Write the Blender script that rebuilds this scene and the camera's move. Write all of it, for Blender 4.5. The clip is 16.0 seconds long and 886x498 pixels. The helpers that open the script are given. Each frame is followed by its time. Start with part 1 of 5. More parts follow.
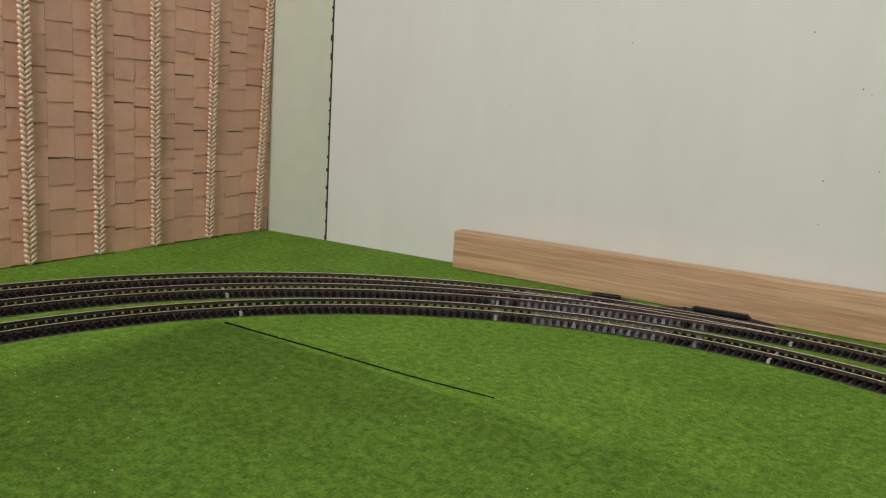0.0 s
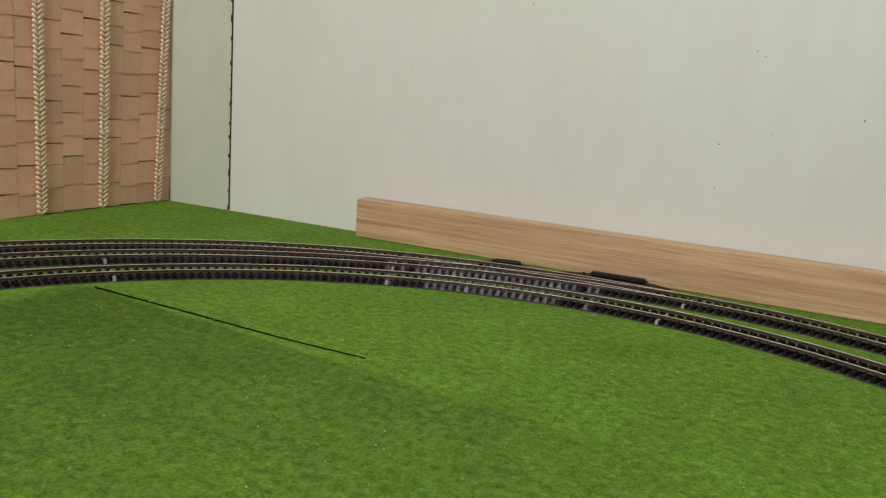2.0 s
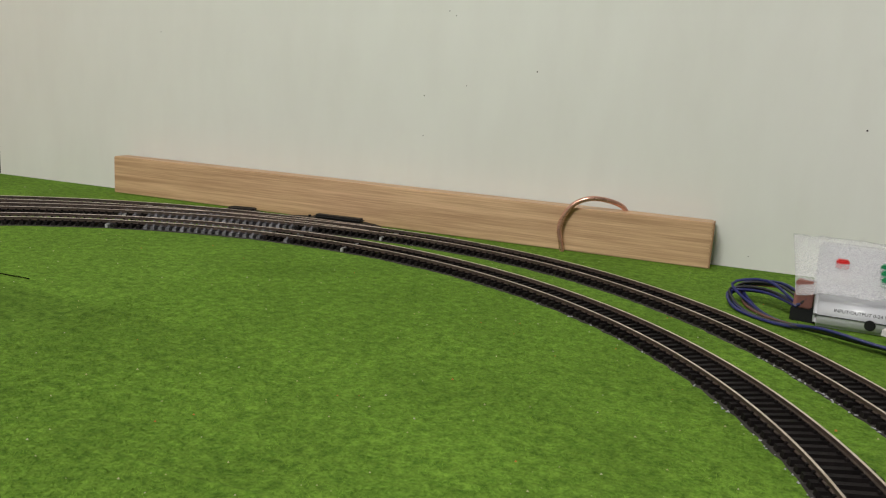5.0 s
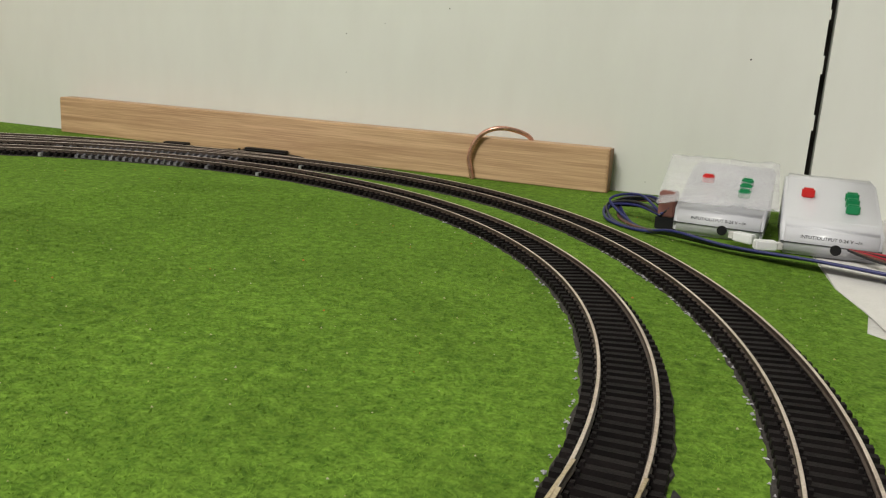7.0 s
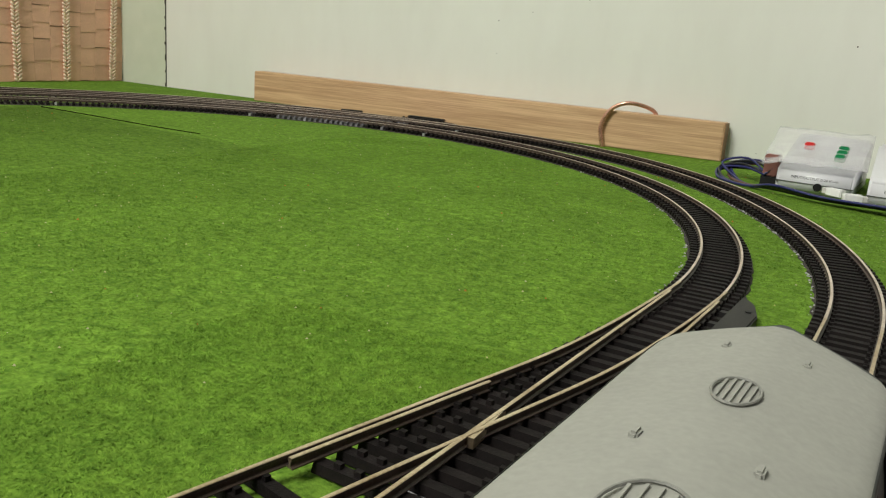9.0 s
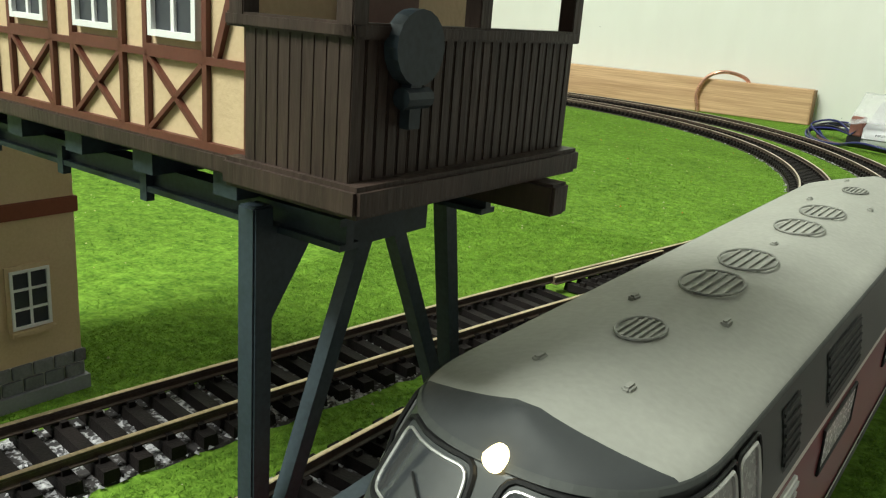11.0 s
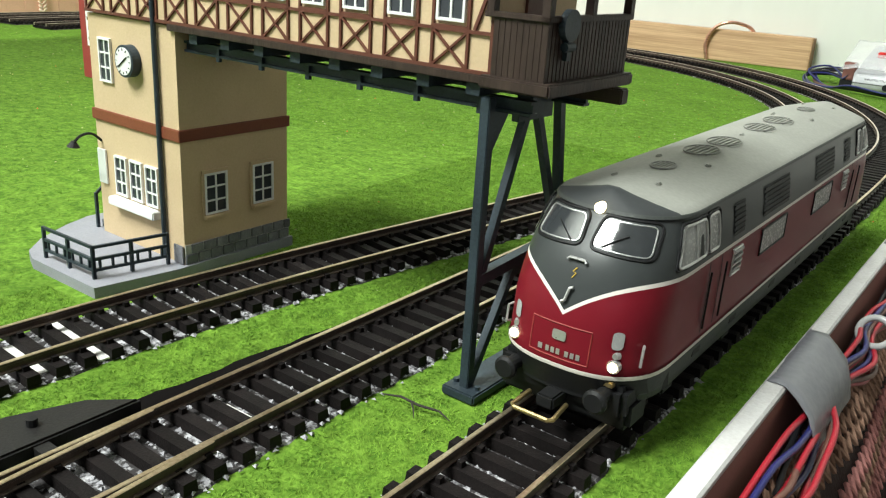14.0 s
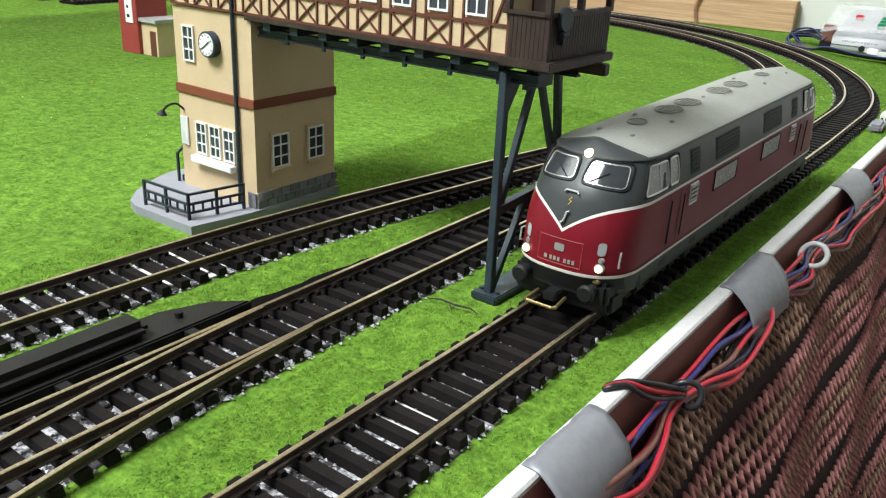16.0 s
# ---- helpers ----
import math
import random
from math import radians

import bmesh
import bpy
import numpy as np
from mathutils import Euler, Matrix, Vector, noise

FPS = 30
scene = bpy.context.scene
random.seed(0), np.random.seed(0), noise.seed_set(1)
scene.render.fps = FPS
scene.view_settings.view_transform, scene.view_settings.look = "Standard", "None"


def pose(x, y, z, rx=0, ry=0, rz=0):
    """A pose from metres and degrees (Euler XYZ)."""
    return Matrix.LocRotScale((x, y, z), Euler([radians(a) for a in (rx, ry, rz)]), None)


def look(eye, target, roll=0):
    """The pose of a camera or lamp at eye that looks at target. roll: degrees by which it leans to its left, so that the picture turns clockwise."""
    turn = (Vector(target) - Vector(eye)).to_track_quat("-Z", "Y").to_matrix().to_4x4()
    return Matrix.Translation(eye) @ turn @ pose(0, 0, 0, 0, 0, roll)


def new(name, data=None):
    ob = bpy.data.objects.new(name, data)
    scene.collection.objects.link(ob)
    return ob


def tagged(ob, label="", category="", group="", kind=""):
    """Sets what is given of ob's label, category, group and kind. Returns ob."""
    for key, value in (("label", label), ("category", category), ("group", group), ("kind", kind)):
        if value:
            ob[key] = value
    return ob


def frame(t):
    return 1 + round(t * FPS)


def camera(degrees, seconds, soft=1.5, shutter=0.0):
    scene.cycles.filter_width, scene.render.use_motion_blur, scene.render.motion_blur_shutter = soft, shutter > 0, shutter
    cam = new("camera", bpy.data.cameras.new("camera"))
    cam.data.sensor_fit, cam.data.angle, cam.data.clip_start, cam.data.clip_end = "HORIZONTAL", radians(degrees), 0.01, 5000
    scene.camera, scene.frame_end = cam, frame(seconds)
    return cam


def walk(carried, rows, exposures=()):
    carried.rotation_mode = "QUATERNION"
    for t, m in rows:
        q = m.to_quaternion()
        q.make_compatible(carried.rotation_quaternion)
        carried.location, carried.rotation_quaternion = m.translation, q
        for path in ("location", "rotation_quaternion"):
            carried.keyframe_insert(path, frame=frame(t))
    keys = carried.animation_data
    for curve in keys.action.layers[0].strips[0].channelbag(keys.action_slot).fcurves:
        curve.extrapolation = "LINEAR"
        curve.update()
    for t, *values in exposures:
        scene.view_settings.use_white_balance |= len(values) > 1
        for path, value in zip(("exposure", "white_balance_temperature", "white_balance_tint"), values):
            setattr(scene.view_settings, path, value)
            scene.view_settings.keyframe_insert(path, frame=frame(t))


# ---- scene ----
cam = camera(56.68, 16.0, soft=1.2)
PATH = [
    (0, (0.8696, -0.6540, 0.1537), (0.7213, -0.3988, 0.0999), 3.55),
    (0.5, (0.8702, -0.6448, 0.1420), (0.7275, -0.3868, 0.0868), 4.04),
    (1, (0.8754, -0.6370, 0.1387), (0.7359, -0.3778, 0.0807), 4.10),
    (1.5, (0.8787, -0.6344, 0.1376), (0.7448, -0.3727, 0.0777), 4.07),
    (2, (0.8977, -0.6214, 0.1372), (0.7671, -0.3575, 0.0796), 4.09),
    (2.5, (0.9251, -0.6031, 0.1361), (0.7961, -0.3383, 0.0793), 3.79),
    (3, (0.9349, -0.5870, 0.1314), (0.8136, -0.3189, 0.0735), 4.02),
    (3.5, (0.9626, -0.5887, 0.1313), (0.8424, -0.3199, 0.0735), 3.68),
    (4, (0.9920, -0.6042, 0.1387), (0.8802, -0.3319, 0.0807), 4.20),
    (4.5, (1.0257, -0.6231, 0.1362), (0.9237, -0.3474, 0.0763), 4.02),
    (5, (1.0550, -0.6246, 0.1238), (0.9575, -0.3474, 0.0636), 3.69),
    (7.5, (1.1453, -0.6590, 0.0975), (1.0474, -0.3845, 0.0263), 3.61),
    (8, (1.1479, -0.6893, 0.0939), (1.0402, -0.4184, 0.0228), 4.14),
    (8.5, (1.1654, -0.7301, 0.0889), (1.0456, -0.4648, 0.0165), 4.55),
    (9, (1.1690, -0.7705, 0.0891), (1.0354, -0.5124, 0.0146), 4.46),
    (9.5, (1.1777, -0.8109, 0.0913), (1.0326, -0.5598, 0.0143), 3.98),
    (10, (1.1752, -0.8409, 0.0891), (1.0229, -0.5946, 0.0106), 4.19),
    (12.5, (1.1851, -0.9256, 0.0862), (1.0380, -0.6821, -0.0088), 4.57),
    (13, (1.1868, -0.9370, 0.0863), (1.0404, -0.6935, -0.0098), 4.50),
    (13.5, (1.1983, -0.9593, 0.0903), (1.0489, -0.7182, -0.0074), 3.99),
    (14, (1.2076, -0.9765, 0.0946), (1.0570, -0.7375, -0.0064), 3.73),
    (14.5, (1.2108, -0.9861, 0.0943), (1.0609, -0.7483, -0.0105), 3.40),
    (15, (1.2116, -0.9960, 0.0965), (1.0619, -0.7593, -0.0112), 3.19),
    (15.5, (1.2198, -1.0112, 0.0942), (1.0706, -0.7758, -0.0167), 3.09),
    (16, (1.2320, -1.0305, 0.1071), (1.0847, -0.7948, -0.0060), 2.92),
]
EXPOSURES = [(0.0, -0.32, 6250, 12), (3.5, -0.2, 6250, 11), (5.0, -0.2, 6250, 10), (7.5, -0.08, 6450, 8), (9.0, 0.02, 6450, 4), (10.0, 0.28, 6400, -2),
             (12.5, 0.57, 6200, -5), (14.5, 0.66, 6000, 2), (16.0, 0.66, 5850, 4)]
walk(cam, [(t, look(eye, target, roll)) for t, eye, target, roll in PATH],
     exposures=EXPOSURES)

# ---- light: a closed room under one unseen ceiling lamp, with an added fill further back ----
world = bpy.data.worlds.new("room_air")
scene.world = world
world.use_nodes = True
world.node_tree.nodes["Background"].inputs[0].default_value = (0.9, 0.95, 1.0, 1)
world.node_tree.nodes["Background"].inputs[1].default_value = 0.03


def area_lamp(name, eye, target, sx, sy, watts, colour):
    data = bpy.data.lights.new(name, "AREA")
    data.shape, data.size, data.size_y, data.energy, data.color = "RECTANGLE", sx, sy, watts, colour
    ob = new(name, data)
    ob.matrix_world = look(eye, target)
    return ob


area_lamp("ceiling_lamp_light", (0.66, -1.58, 1.52), (0.85, -0.6, 0.0), 0.6, 0.8, 54.0, (1.0, 0.96, 0.89))
# Added fill without a visible source, brightens the faces turned east.
area_lamp("fill_light", (2.05, -2.75, 0.9), (1.0, -0.6, 0.1), 1.0, 1.0, 1.6, (0.95, 0.96, 1.0))

# ---- helpers for meshes, in millimetres ----
MM = 0.001
UP = Vector((0, 0, 1))


def thing(name, x=0, y=0, z=0, turn=0.0, label="", category="", group="", kind=""):
    ob = new(name)
    ob.empty_display_size = 0.01
    ob.matrix_world = pose(x * MM, y * MM, z * MM, 0, 0, turn)
    return tagged(ob, label, category, group, kind)


def mesh_of(name, bm, *mats, smooth=False):
    me = bpy.data.meshes.new(name)
    bmesh.ops.recalc_face_normals(bm, faces=bm.faces)
    for v in bm.verts:
        v.co *= MM
    for f in bm.faces:
        f.smooth = smooth
    bm.to_mesh(me)
    bm.free()
    for m in mats:
        me.materials.append(m)
    return me


def part(name, bm, material, parent=None, label="", smooth=False):
    mats = material if isinstance(material, (list, tuple)) else [material]
    ob = new(name, mesh_of(name, bm, *mats, smooth=smooth))
    ob.parent = parent
    if label:
        ob["label"] = label
    return ob


def raw_mesh(name, verts, faces, material):
    me = bpy.data.meshes.new(name)
    me.from_pydata((np.asarray(verts, float) * MM).tolist(), [], faces)
    me.materials.append(material)
    return me


def B():
    return bmesh.new()


def box(bm, x0, x1, y0, y1, z0, z1, bevel=0.0, m=None):
    vs = [bm.verts.new((x, y, z)) for z in (z0, z1) for x, y in ((x0, y0), (x1, y0), (x1, y1), (x0, y1))]
    fs = [bm.faces.new([vs[i] for i in q]) for q in ((3, 2, 1, 0), (4, 5, 6, 7), (0, 1, 5, 4), (1, 2, 6, 5), (2, 3, 7, 6), (3, 0, 4, 7))]
    if bevel:
        es = list({e for f in fs for e in f.edges})
        out = bmesh.ops.bevel(bm, geom=es, offset=bevel, segments=2, affect="EDGES")
        vs = list({v for f in out["faces"] for v in f.verts} | {v for v in vs if v.is_valid})
    if m is not None:
        bmesh.ops.transform(bm, matrix=m, verts=vs)
    return bm


def prism(bm, pts, z0, z1):
    lo = [bm.verts.new((x, y, z0)) for x, y in pts]
    hi = [bm.verts.new((x, y, z1)) for x, y in pts]
    n = len(pts)
    bm.faces.new(lo[::-1])
    bm.faces.new(hi)
    for i in range(n):
        bm.faces.new((lo[i], lo[(i + 1) % n], hi[(i + 1) % n], hi[i]))
    return bm


def tube(bm, pts, r, seg=8, caps=True):
    pts = [Vector(p) for p in pts]
    rings, side = [], None
    for i, p in enumerate(pts):
        d = (pts[min(i + 1, len(pts) - 1)] - pts[max(i - 1, 0)]).normalized()
        if side is None:
            side = d.cross(UP if abs(d.z) < 0.9 else Vector((1, 0, 0))).normalized()
        side = (side - d * side.dot(d)).normalized()
        other = d.cross(side)
        rr = r[i] if isinstance(r, (list, tuple)) else r
        rings.append([bm.verts.new(p + rr * (math.cos(a) * side + math.sin(a) * other)) for a in (2 * math.pi * k / seg for k in range(seg))])
    for a, b in zip(rings, rings[1:]):
        for k in range(seg):
            bm.faces.new((a[k], a[(k + 1) % seg], b[(k + 1) % seg], b[k]))
    if caps:
        bm.faces.new(rings[0][::-1])
        bm.faces.new(rings[-1])
    return bm


def beam(bm, p, q, w, h=None, up=UP):
    """A square bar from p to q."""
    p, q = Vector(p), Vector(q)
    d = (q - p).normalized()
    s = d.cross(up)
    s = s.normalized() if s.length > 1e-4 else Vector((1, 0, 0))
    u = s.cross(d)
    h = h or w
    a, b = [[bm.verts.new(o + s * (i * w / 2) + u * (j * h / 2)) for i, j in ((-1, -1), (1, -1), (1, 1), (-1, 1))] for o in (p, q)]
    bm.faces.new(a[::-1])
    bm.faces.new(b)
    for k in range(4):
        bm.faces.new((a[k], a[(k + 1) % 4], b[(k + 1) % 4], b[k]))
    return bm


def smooth_line(ctrl, step=4.0):
    """A Catmull-Rom line through the points."""
    c = [Vector(p) for p in ctrl]
    c = [c[0] * 2 - c[1], *c, c[-1] * 2 - c[-2]]
    out = []
    for i in range(1, len(c) - 2):
        n = max(2, int((c[i + 1] - c[i]).length / step))
        for k in range(n):
            t = k / n
            out.append(0.5 * (2 * c[i] + (c[i + 1] - c[i - 1]) * t + (2 * c[i - 1] - 5 * c[i] + 4 * c[i + 1] - c[i + 2]) * t * t
                              + (3 * c[i] - c[i - 1] - 3 * c[i + 1] + c[i + 2]) * t ** 3))
    return out + [c[-2]]


# ---- materials ----
def paint(name, colour, rough=0.5, metal=0.0, second=None, size=0.01, fine=0.0008, amount=0.5, bump=0.0, bump_size=None, spec=0.5, stretch=(1, 1, 1), contrast=(0.35, 0.65), blend=0.45):
    """Two tones mixed by coarse and fine noise of the given sizes in metres, with some relief."""
    m = bpy.data.materials.new(name)
    m.use_nodes = True
    nt = m.node_tree
    p = nt.nodes["Principled BSDF"]
    p.inputs["Roughness"].default_value, p.inputs["Metallic"].default_value = rough, metal
    p.inputs["Specular IOR Level"].default_value = spec
    pos = nt.nodes.new("ShaderNodeTexCoord").outputs["Object"] if stretch == "object" else nt.nodes.new("ShaderNodeNewGeometry").outputs["Position"]
    mp = nt.nodes.new("ShaderNodeMapping")
    nt.links.new(pos, mp.inputs[0])
    if stretch != "object":
        mp.inputs["Scale"].default_value = stretch
    n1, n2 = nt.nodes.new("ShaderNodeTexNoise"), nt.nodes.new("ShaderNodeTexNoise")
    for n, s in ((n1, size), (n2, fine)):
        nt.links.new(mp.outputs[0], n.inputs["Vector"])
        n.inputs["Scale"].default_value, n.inputs["Detail"].default_value = 1 / s, 5
    add = nt.nodes.new("ShaderNodeMix")
    add.inputs[0].default_value = blend
    nt.links.new(n1.outputs[0], add.inputs[2])
    nt.links.new(n2.outputs[0], add.inputs[3])
    ramp = nt.nodes.new("ShaderNodeMapRange")
    ramp.inputs[1].default_value, ramp.inputs[2].default_value = contrast
    ramp.inputs[4].default_value = amount
    nt.links.new(add.outputs[0], ramp.inputs[0])
    mix = nt.nodes.new("ShaderNodeMix")
    mix.data_type = "RGBA"
    mix.inputs[6].default_value = (*colour, 1)
    mix.inputs[7].default_value = (*(second or tuple(c * 0.7 for c in colour)), 1)
    nt.links.new(ramp.outputs[0], mix.inputs[0])
    nt.links.new(mix.outputs[2], p.inputs["Base Color"])
    rr = nt.nodes.new("ShaderNodeMapRange")
    rr.inputs[3].default_value, rr.inputs[4].default_value = max(rough - 0.08, 0.03), min(rough + 0.1, 1)
    nt.links.new(n2.outputs[0], rr.inputs[0])
    nt.links.new(rr.outputs[0], p.inputs["Roughness"])
    if bump:
        b = nt.nodes.new("ShaderNodeBump")
        b.inputs["Distance"].default_value = bump
        b.inputs["Strength"].default_value = 0.6
        n3 = nt.nodes.new("ShaderNodeTexNoise")
        n3.inputs["Scale"].default_value, n3.inputs["Detail"].default_value = 1 / (bump_size or fine), 3
        nt.links.new(mp.outputs[0], n3.inputs["Vector"])
        nt.links.new(n3.outputs[0], b.inputs["Height"])
        nt.links.new(b.outputs[0], p.inputs["Normal"])
    return m


def varied(m, amount=0.25):
    """Shifts the brightness of each object's copy of the colour a little."""
    nt = m.node_tree
    p = nt.nodes["Principled BSDF"]
    link = p.inputs["Base Color"].links[0]
    hsv = nt.nodes.new("ShaderNodeHueSaturation")
    info = nt.nodes.new("ShaderNodeObjectInfo")
    r = nt.nodes.new("ShaderNodeMapRange")
    r.inputs[3].default_value, r.inputs[4].default_value = 1 - amount, 1 + amount
    nt.links.new(info.outputs["Random"], r.inputs[0])
    nt.links.new(r.outputs[0], hsv.inputs["Value"])
    nt.links.new(link.from_socket, hsv.inputs["Color"])
    nt.links.new(hsv.outputs[0], p.inputs["Base Color"])
    return m


def glow(name, colour, strength):
    m = bpy.data.materials.new(name)
    m.use_nodes = True
    p = m.node_tree.nodes["Principled BSDF"]
    p.inputs["Base Color"].default_value = (*colour, 1)
    p.inputs["Emission Color"].default_value = (*colour, 1)
    p.inputs["Emission Strength"].default_value = strength
    return m


def glass(name, colour, rough=0.06):
    m = bpy.data.materials.new(name)
    m.use_nodes = True
    p = m.node_tree.nodes["Principled BSDF"]
    p.inputs["Base Color"].default_value = (*colour, 1)
    p.inputs["Roughness"].default_value = rough
    p.inputs["Transmission Weight"].default_value = 0.85
    p.inputs["IOR"].default_value = 1.3
    return m


WALL = paint("wall_paint", (0.705, 0.712, 0.665), 0.42, second=(0.615, 0.605, 0.56), stretch=(1, 1, 0.3), size=0.12, fine=0.02, amount=0.45, bump=0.0006, bump_size=0.03)
# Greener corner panel, with the shade beside the corner mixed into its colour.
WALL_CORNER = paint("shaded_corner_paint", (0.58, 0.61, 0.50), 0.5, second=(0.50, 0.54, 0.43), size=0.2, fine=0.02, amount=0.7, bump=0.0006, bump_size=0.03)
# Tones of the unseen walls and ceiling, kept low to limit bounced light.
PLASTER = paint("plaster_paint", (0.34, 0.32, 0.29), 0.8, size=0.5, fine=0.03, amount=0.3)
CEIL = paint("ceiling_paint", (0.58, 0.58, 0.55), 0.9, size=0.5, fine=0.05, amount=0.2)
FLOOR = paint("floor_tile", (0.16, 0.14, 0.13), 0.5, size=0.3, fine=0.02, amount=0.6)
CRACK = paint("gap_dark", (0.03, 0.025, 0.02), 0.9, size=0.004)
GAP = paint("gap_black", (0.007, 0.006, 0.006), 0.95, spec=0.03, size=0.004)
SPOT = paint("spot_dark", (0.05, 0.045, 0.04), 0.8, size=0.002)


def patches_and_shade(m):
    """Broad lighter and darker patches of the flock; shade on the near side of the seam is painted in, deeper towards
    its west end.
    """
    nt = m.node_tree
    p = nt.nodes["Principled BSDF"]
    link = p.inputs["Base Color"].links[0].from_socket
    pos = nt.nodes.new("ShaderNodeNewGeometry").outputs["Position"]
    sep = nt.nodes.new("ShaderNodeSeparateXYZ")
    nt.links.new(pos, sep.inputs[0])

    def ranged(value, a, b, c, d):
        r = nt.nodes.new("ShaderNodeMapRange")
        for k, v in enumerate((a, b, c, d)):
            r.inputs[k + 1].default_value = v
        nt.links.new(value, r.inputs[0])
        return r.outputs[0]

    def calc(op, a, b):
        n = nt.nodes.new("ShaderNodeMath")
        n.operation = op
        for k, v in enumerate((a, b)):
            if isinstance(v, (int, float)):
                n.inputs[k].default_value = v
            else:
                nt.links.new(v, n.inputs[k])
        return n.outputs[0]

    tones = []
    for size, detail, patches in ((0.05, 3, 0.11), (0.0042, 4, 0.22)):
        n = nt.nodes.new("ShaderNodeTexNoise")
        n.inputs["Scale"].default_value, n.inputs["Detail"].default_value = 1 / size, detail
        nt.links.new(pos, n.inputs["Vector"])
        tones.append(ranged(n.outputs[0], 0.3, 0.7, 1 - patches, 1 + patches))
    # Painted shade: darkens the grass colour below the seam line, fading eastwards.
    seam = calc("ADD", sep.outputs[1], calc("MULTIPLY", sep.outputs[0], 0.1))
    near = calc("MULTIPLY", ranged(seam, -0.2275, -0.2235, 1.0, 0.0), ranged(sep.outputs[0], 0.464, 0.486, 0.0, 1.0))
    west_shade = ranged(sep.outputs[0], 0.50, 0.93, 0.42, 0.0)
    tone = calc("MULTIPLY", calc("MULTIPLY", *tones), calc("SUBTRACT", 1.0, calc("MULTIPLY", near, west_shade)))
    hsv = nt.nodes.new("ShaderNodeHueSaturation")
    nt.links.new(tone, hsv.inputs["Value"])
    nt.links.new(link, hsv.inputs["Color"])
    nt.links.new(hsv.outputs[0], p.inputs["Base Color"])
    return m


GRASS = patches_and_shade(paint("grass_mat", (0.153, 0.266, 0.032), 0.95, second=(0.066, 0.136, 0.014), blend=0.55, size=0.006, fine=0.0016, amount=1.0, bump=0.0012, bump_size=0.0016, spec=0.1, contrast=(0.38, 0.62)))
BLADE = patches_and_shade(paint("grass_fibre", (0.190, 0.318, 0.040), 0.9, second=(0.100, 0.198, 0.022), size=0.03, fine=0.0012, amount=1.0, spec=0.1, contrast=(0.38, 0.62)))
FLECK = paint("flock_speck", (0.42, 0.40, 0.12), 0.9, second=(0.46, 0.46, 0.36), size=0.02, fine=0.002, amount=1)
ORANGE = paint("orange_speck", (0.55, 0.17, 0.04), 0.9, size=0.02, fine=0.002)
BOARD = paint("white_board", (0.68, 0.67, 0.66), 0.6, second=(0.45, 0.42, 0.40), size=0.02, fine=0.002, amount=0.6)
BED = paint("track_bed", (0.05, 0.042, 0.038), 0.9, second=(0.02, 0.017, 0.015), size=0.01, fine=0.001, bump=0.0005, amount=1)
GRAVEL = paint("gravel", (0.52, 0.51, 0.55), 0.85, second=(0.22, 0.21, 0.23), size=0.003, fine=0.0006, amount=1)
SLEEPER = varied(paint("sleeper_plastic", (0.013, 0.010, 0.010), 0.62, second=(0.007, 0.006, 0.006), size=0.004, fine=0.0005, bump=0.0002, amount=1, spec=0.11), 0.3)
# Paler sleeper copy: the silvery sheen on the far curve, put into the colour.
SLEEPER_SHEEN = varied(paint("sheen_sleeper", (0.24, 0.23, 0.26), 0.35, second=(0.05, 0.047, 0.055), size=0.004, fine=0.0006, bump=0.0002, amount=1), 0.3)
RAIL = paint("rail_metal", (0.74, 0.63, 0.46), 0.33, metal=0.92, second=(0.40, 0.29, 0.17), size=0.012, fine=0.0007, amount=0.9)
RAIL_FAR = paint("rail_nickel", (0.80, 0.70, 0.62), 0.34, metal=0.65, second=(0.48, 0.38, 0.31), size=0.012, fine=0.0007, amount=0.9)
RAIL_SIDE = paint("rail_side", (0.075, 0.050, 0.038), 0.5, second=(0.03, 0.02, 0.016), size=0.006, fine=0.0007, amount=1)
BEDWHITE = paint("dusty_bed", (0.50, 0.49, 0.52), 0.9, second=(0.03, 0.026, 0.028), size=0.012, fine=0.0011, amount=1, bump=0.0005, contrast=(0.40, 0.50))
BLACK = paint("black_plastic", (0.016, 0.015, 0.015), 0.5, spec=0.22, size=0.01, fine=0.0006, bump=0.0001)
OAK = paint("oak_board", (0.64, 0.425, 0.25), 0.5, second=(0.39, 0.235, 0.125), size=0.007, fine=0.0011, amount=1, bump=0.0004, bump_size=0.0012, stretch=(0.03, 1, 1.3), contrast=(0.38, 0.62))
OAKEND = paint("oak_end_grain", (0.30, 0.17, 0.08), 0.7, second=(0.20, 0.11, 0.05), size=0.004)
COPPER = paint("copper", (0.74, 0.43, 0.33), 0.28, metal=0.75, second=(0.52, 0.27, 0.20), size=0.006, fine=0.0008, amount=1)
TAN = paint("tan_render", (0.60, 0.46, 0.29), 0.7, second=(0.51, 0.38, 0.23), size=0.012, fine=0.0006, amount=0.8, bump=0.00012)
TIMBER = paint("timber_brown", (0.115, 0.035, 0.022), 0.5, size=0.004, fine=0.0005)
BAND = paint("band_red_brown", (0.20, 0.055, 0.028), 0.5, size=0.006)
DKWOOD = paint("dark_planks", (0.052, 0.034, 0.028), 0.5, spec=0.3, second=(0.026, 0.017, 0.014), size=0.004, fine=0.0006, bump=0.0002, stretch=(1, 1, 0.15), amount=1)
STEEL = paint("blue_grey_steel", (0.036, 0.050, 0.064), 0.45, spec=0.3, second=(0.020, 0.028, 0.036), size=0.008, fine=0.0006, amount=1)
STONE = varied(paint("grey_stone", (0.20, 0.20, 0.22), 0.75, second=(0.12, 0.12, 0.135), size=0.004, fine=0.0006, bump=0.0002, amount=1), 0.2)
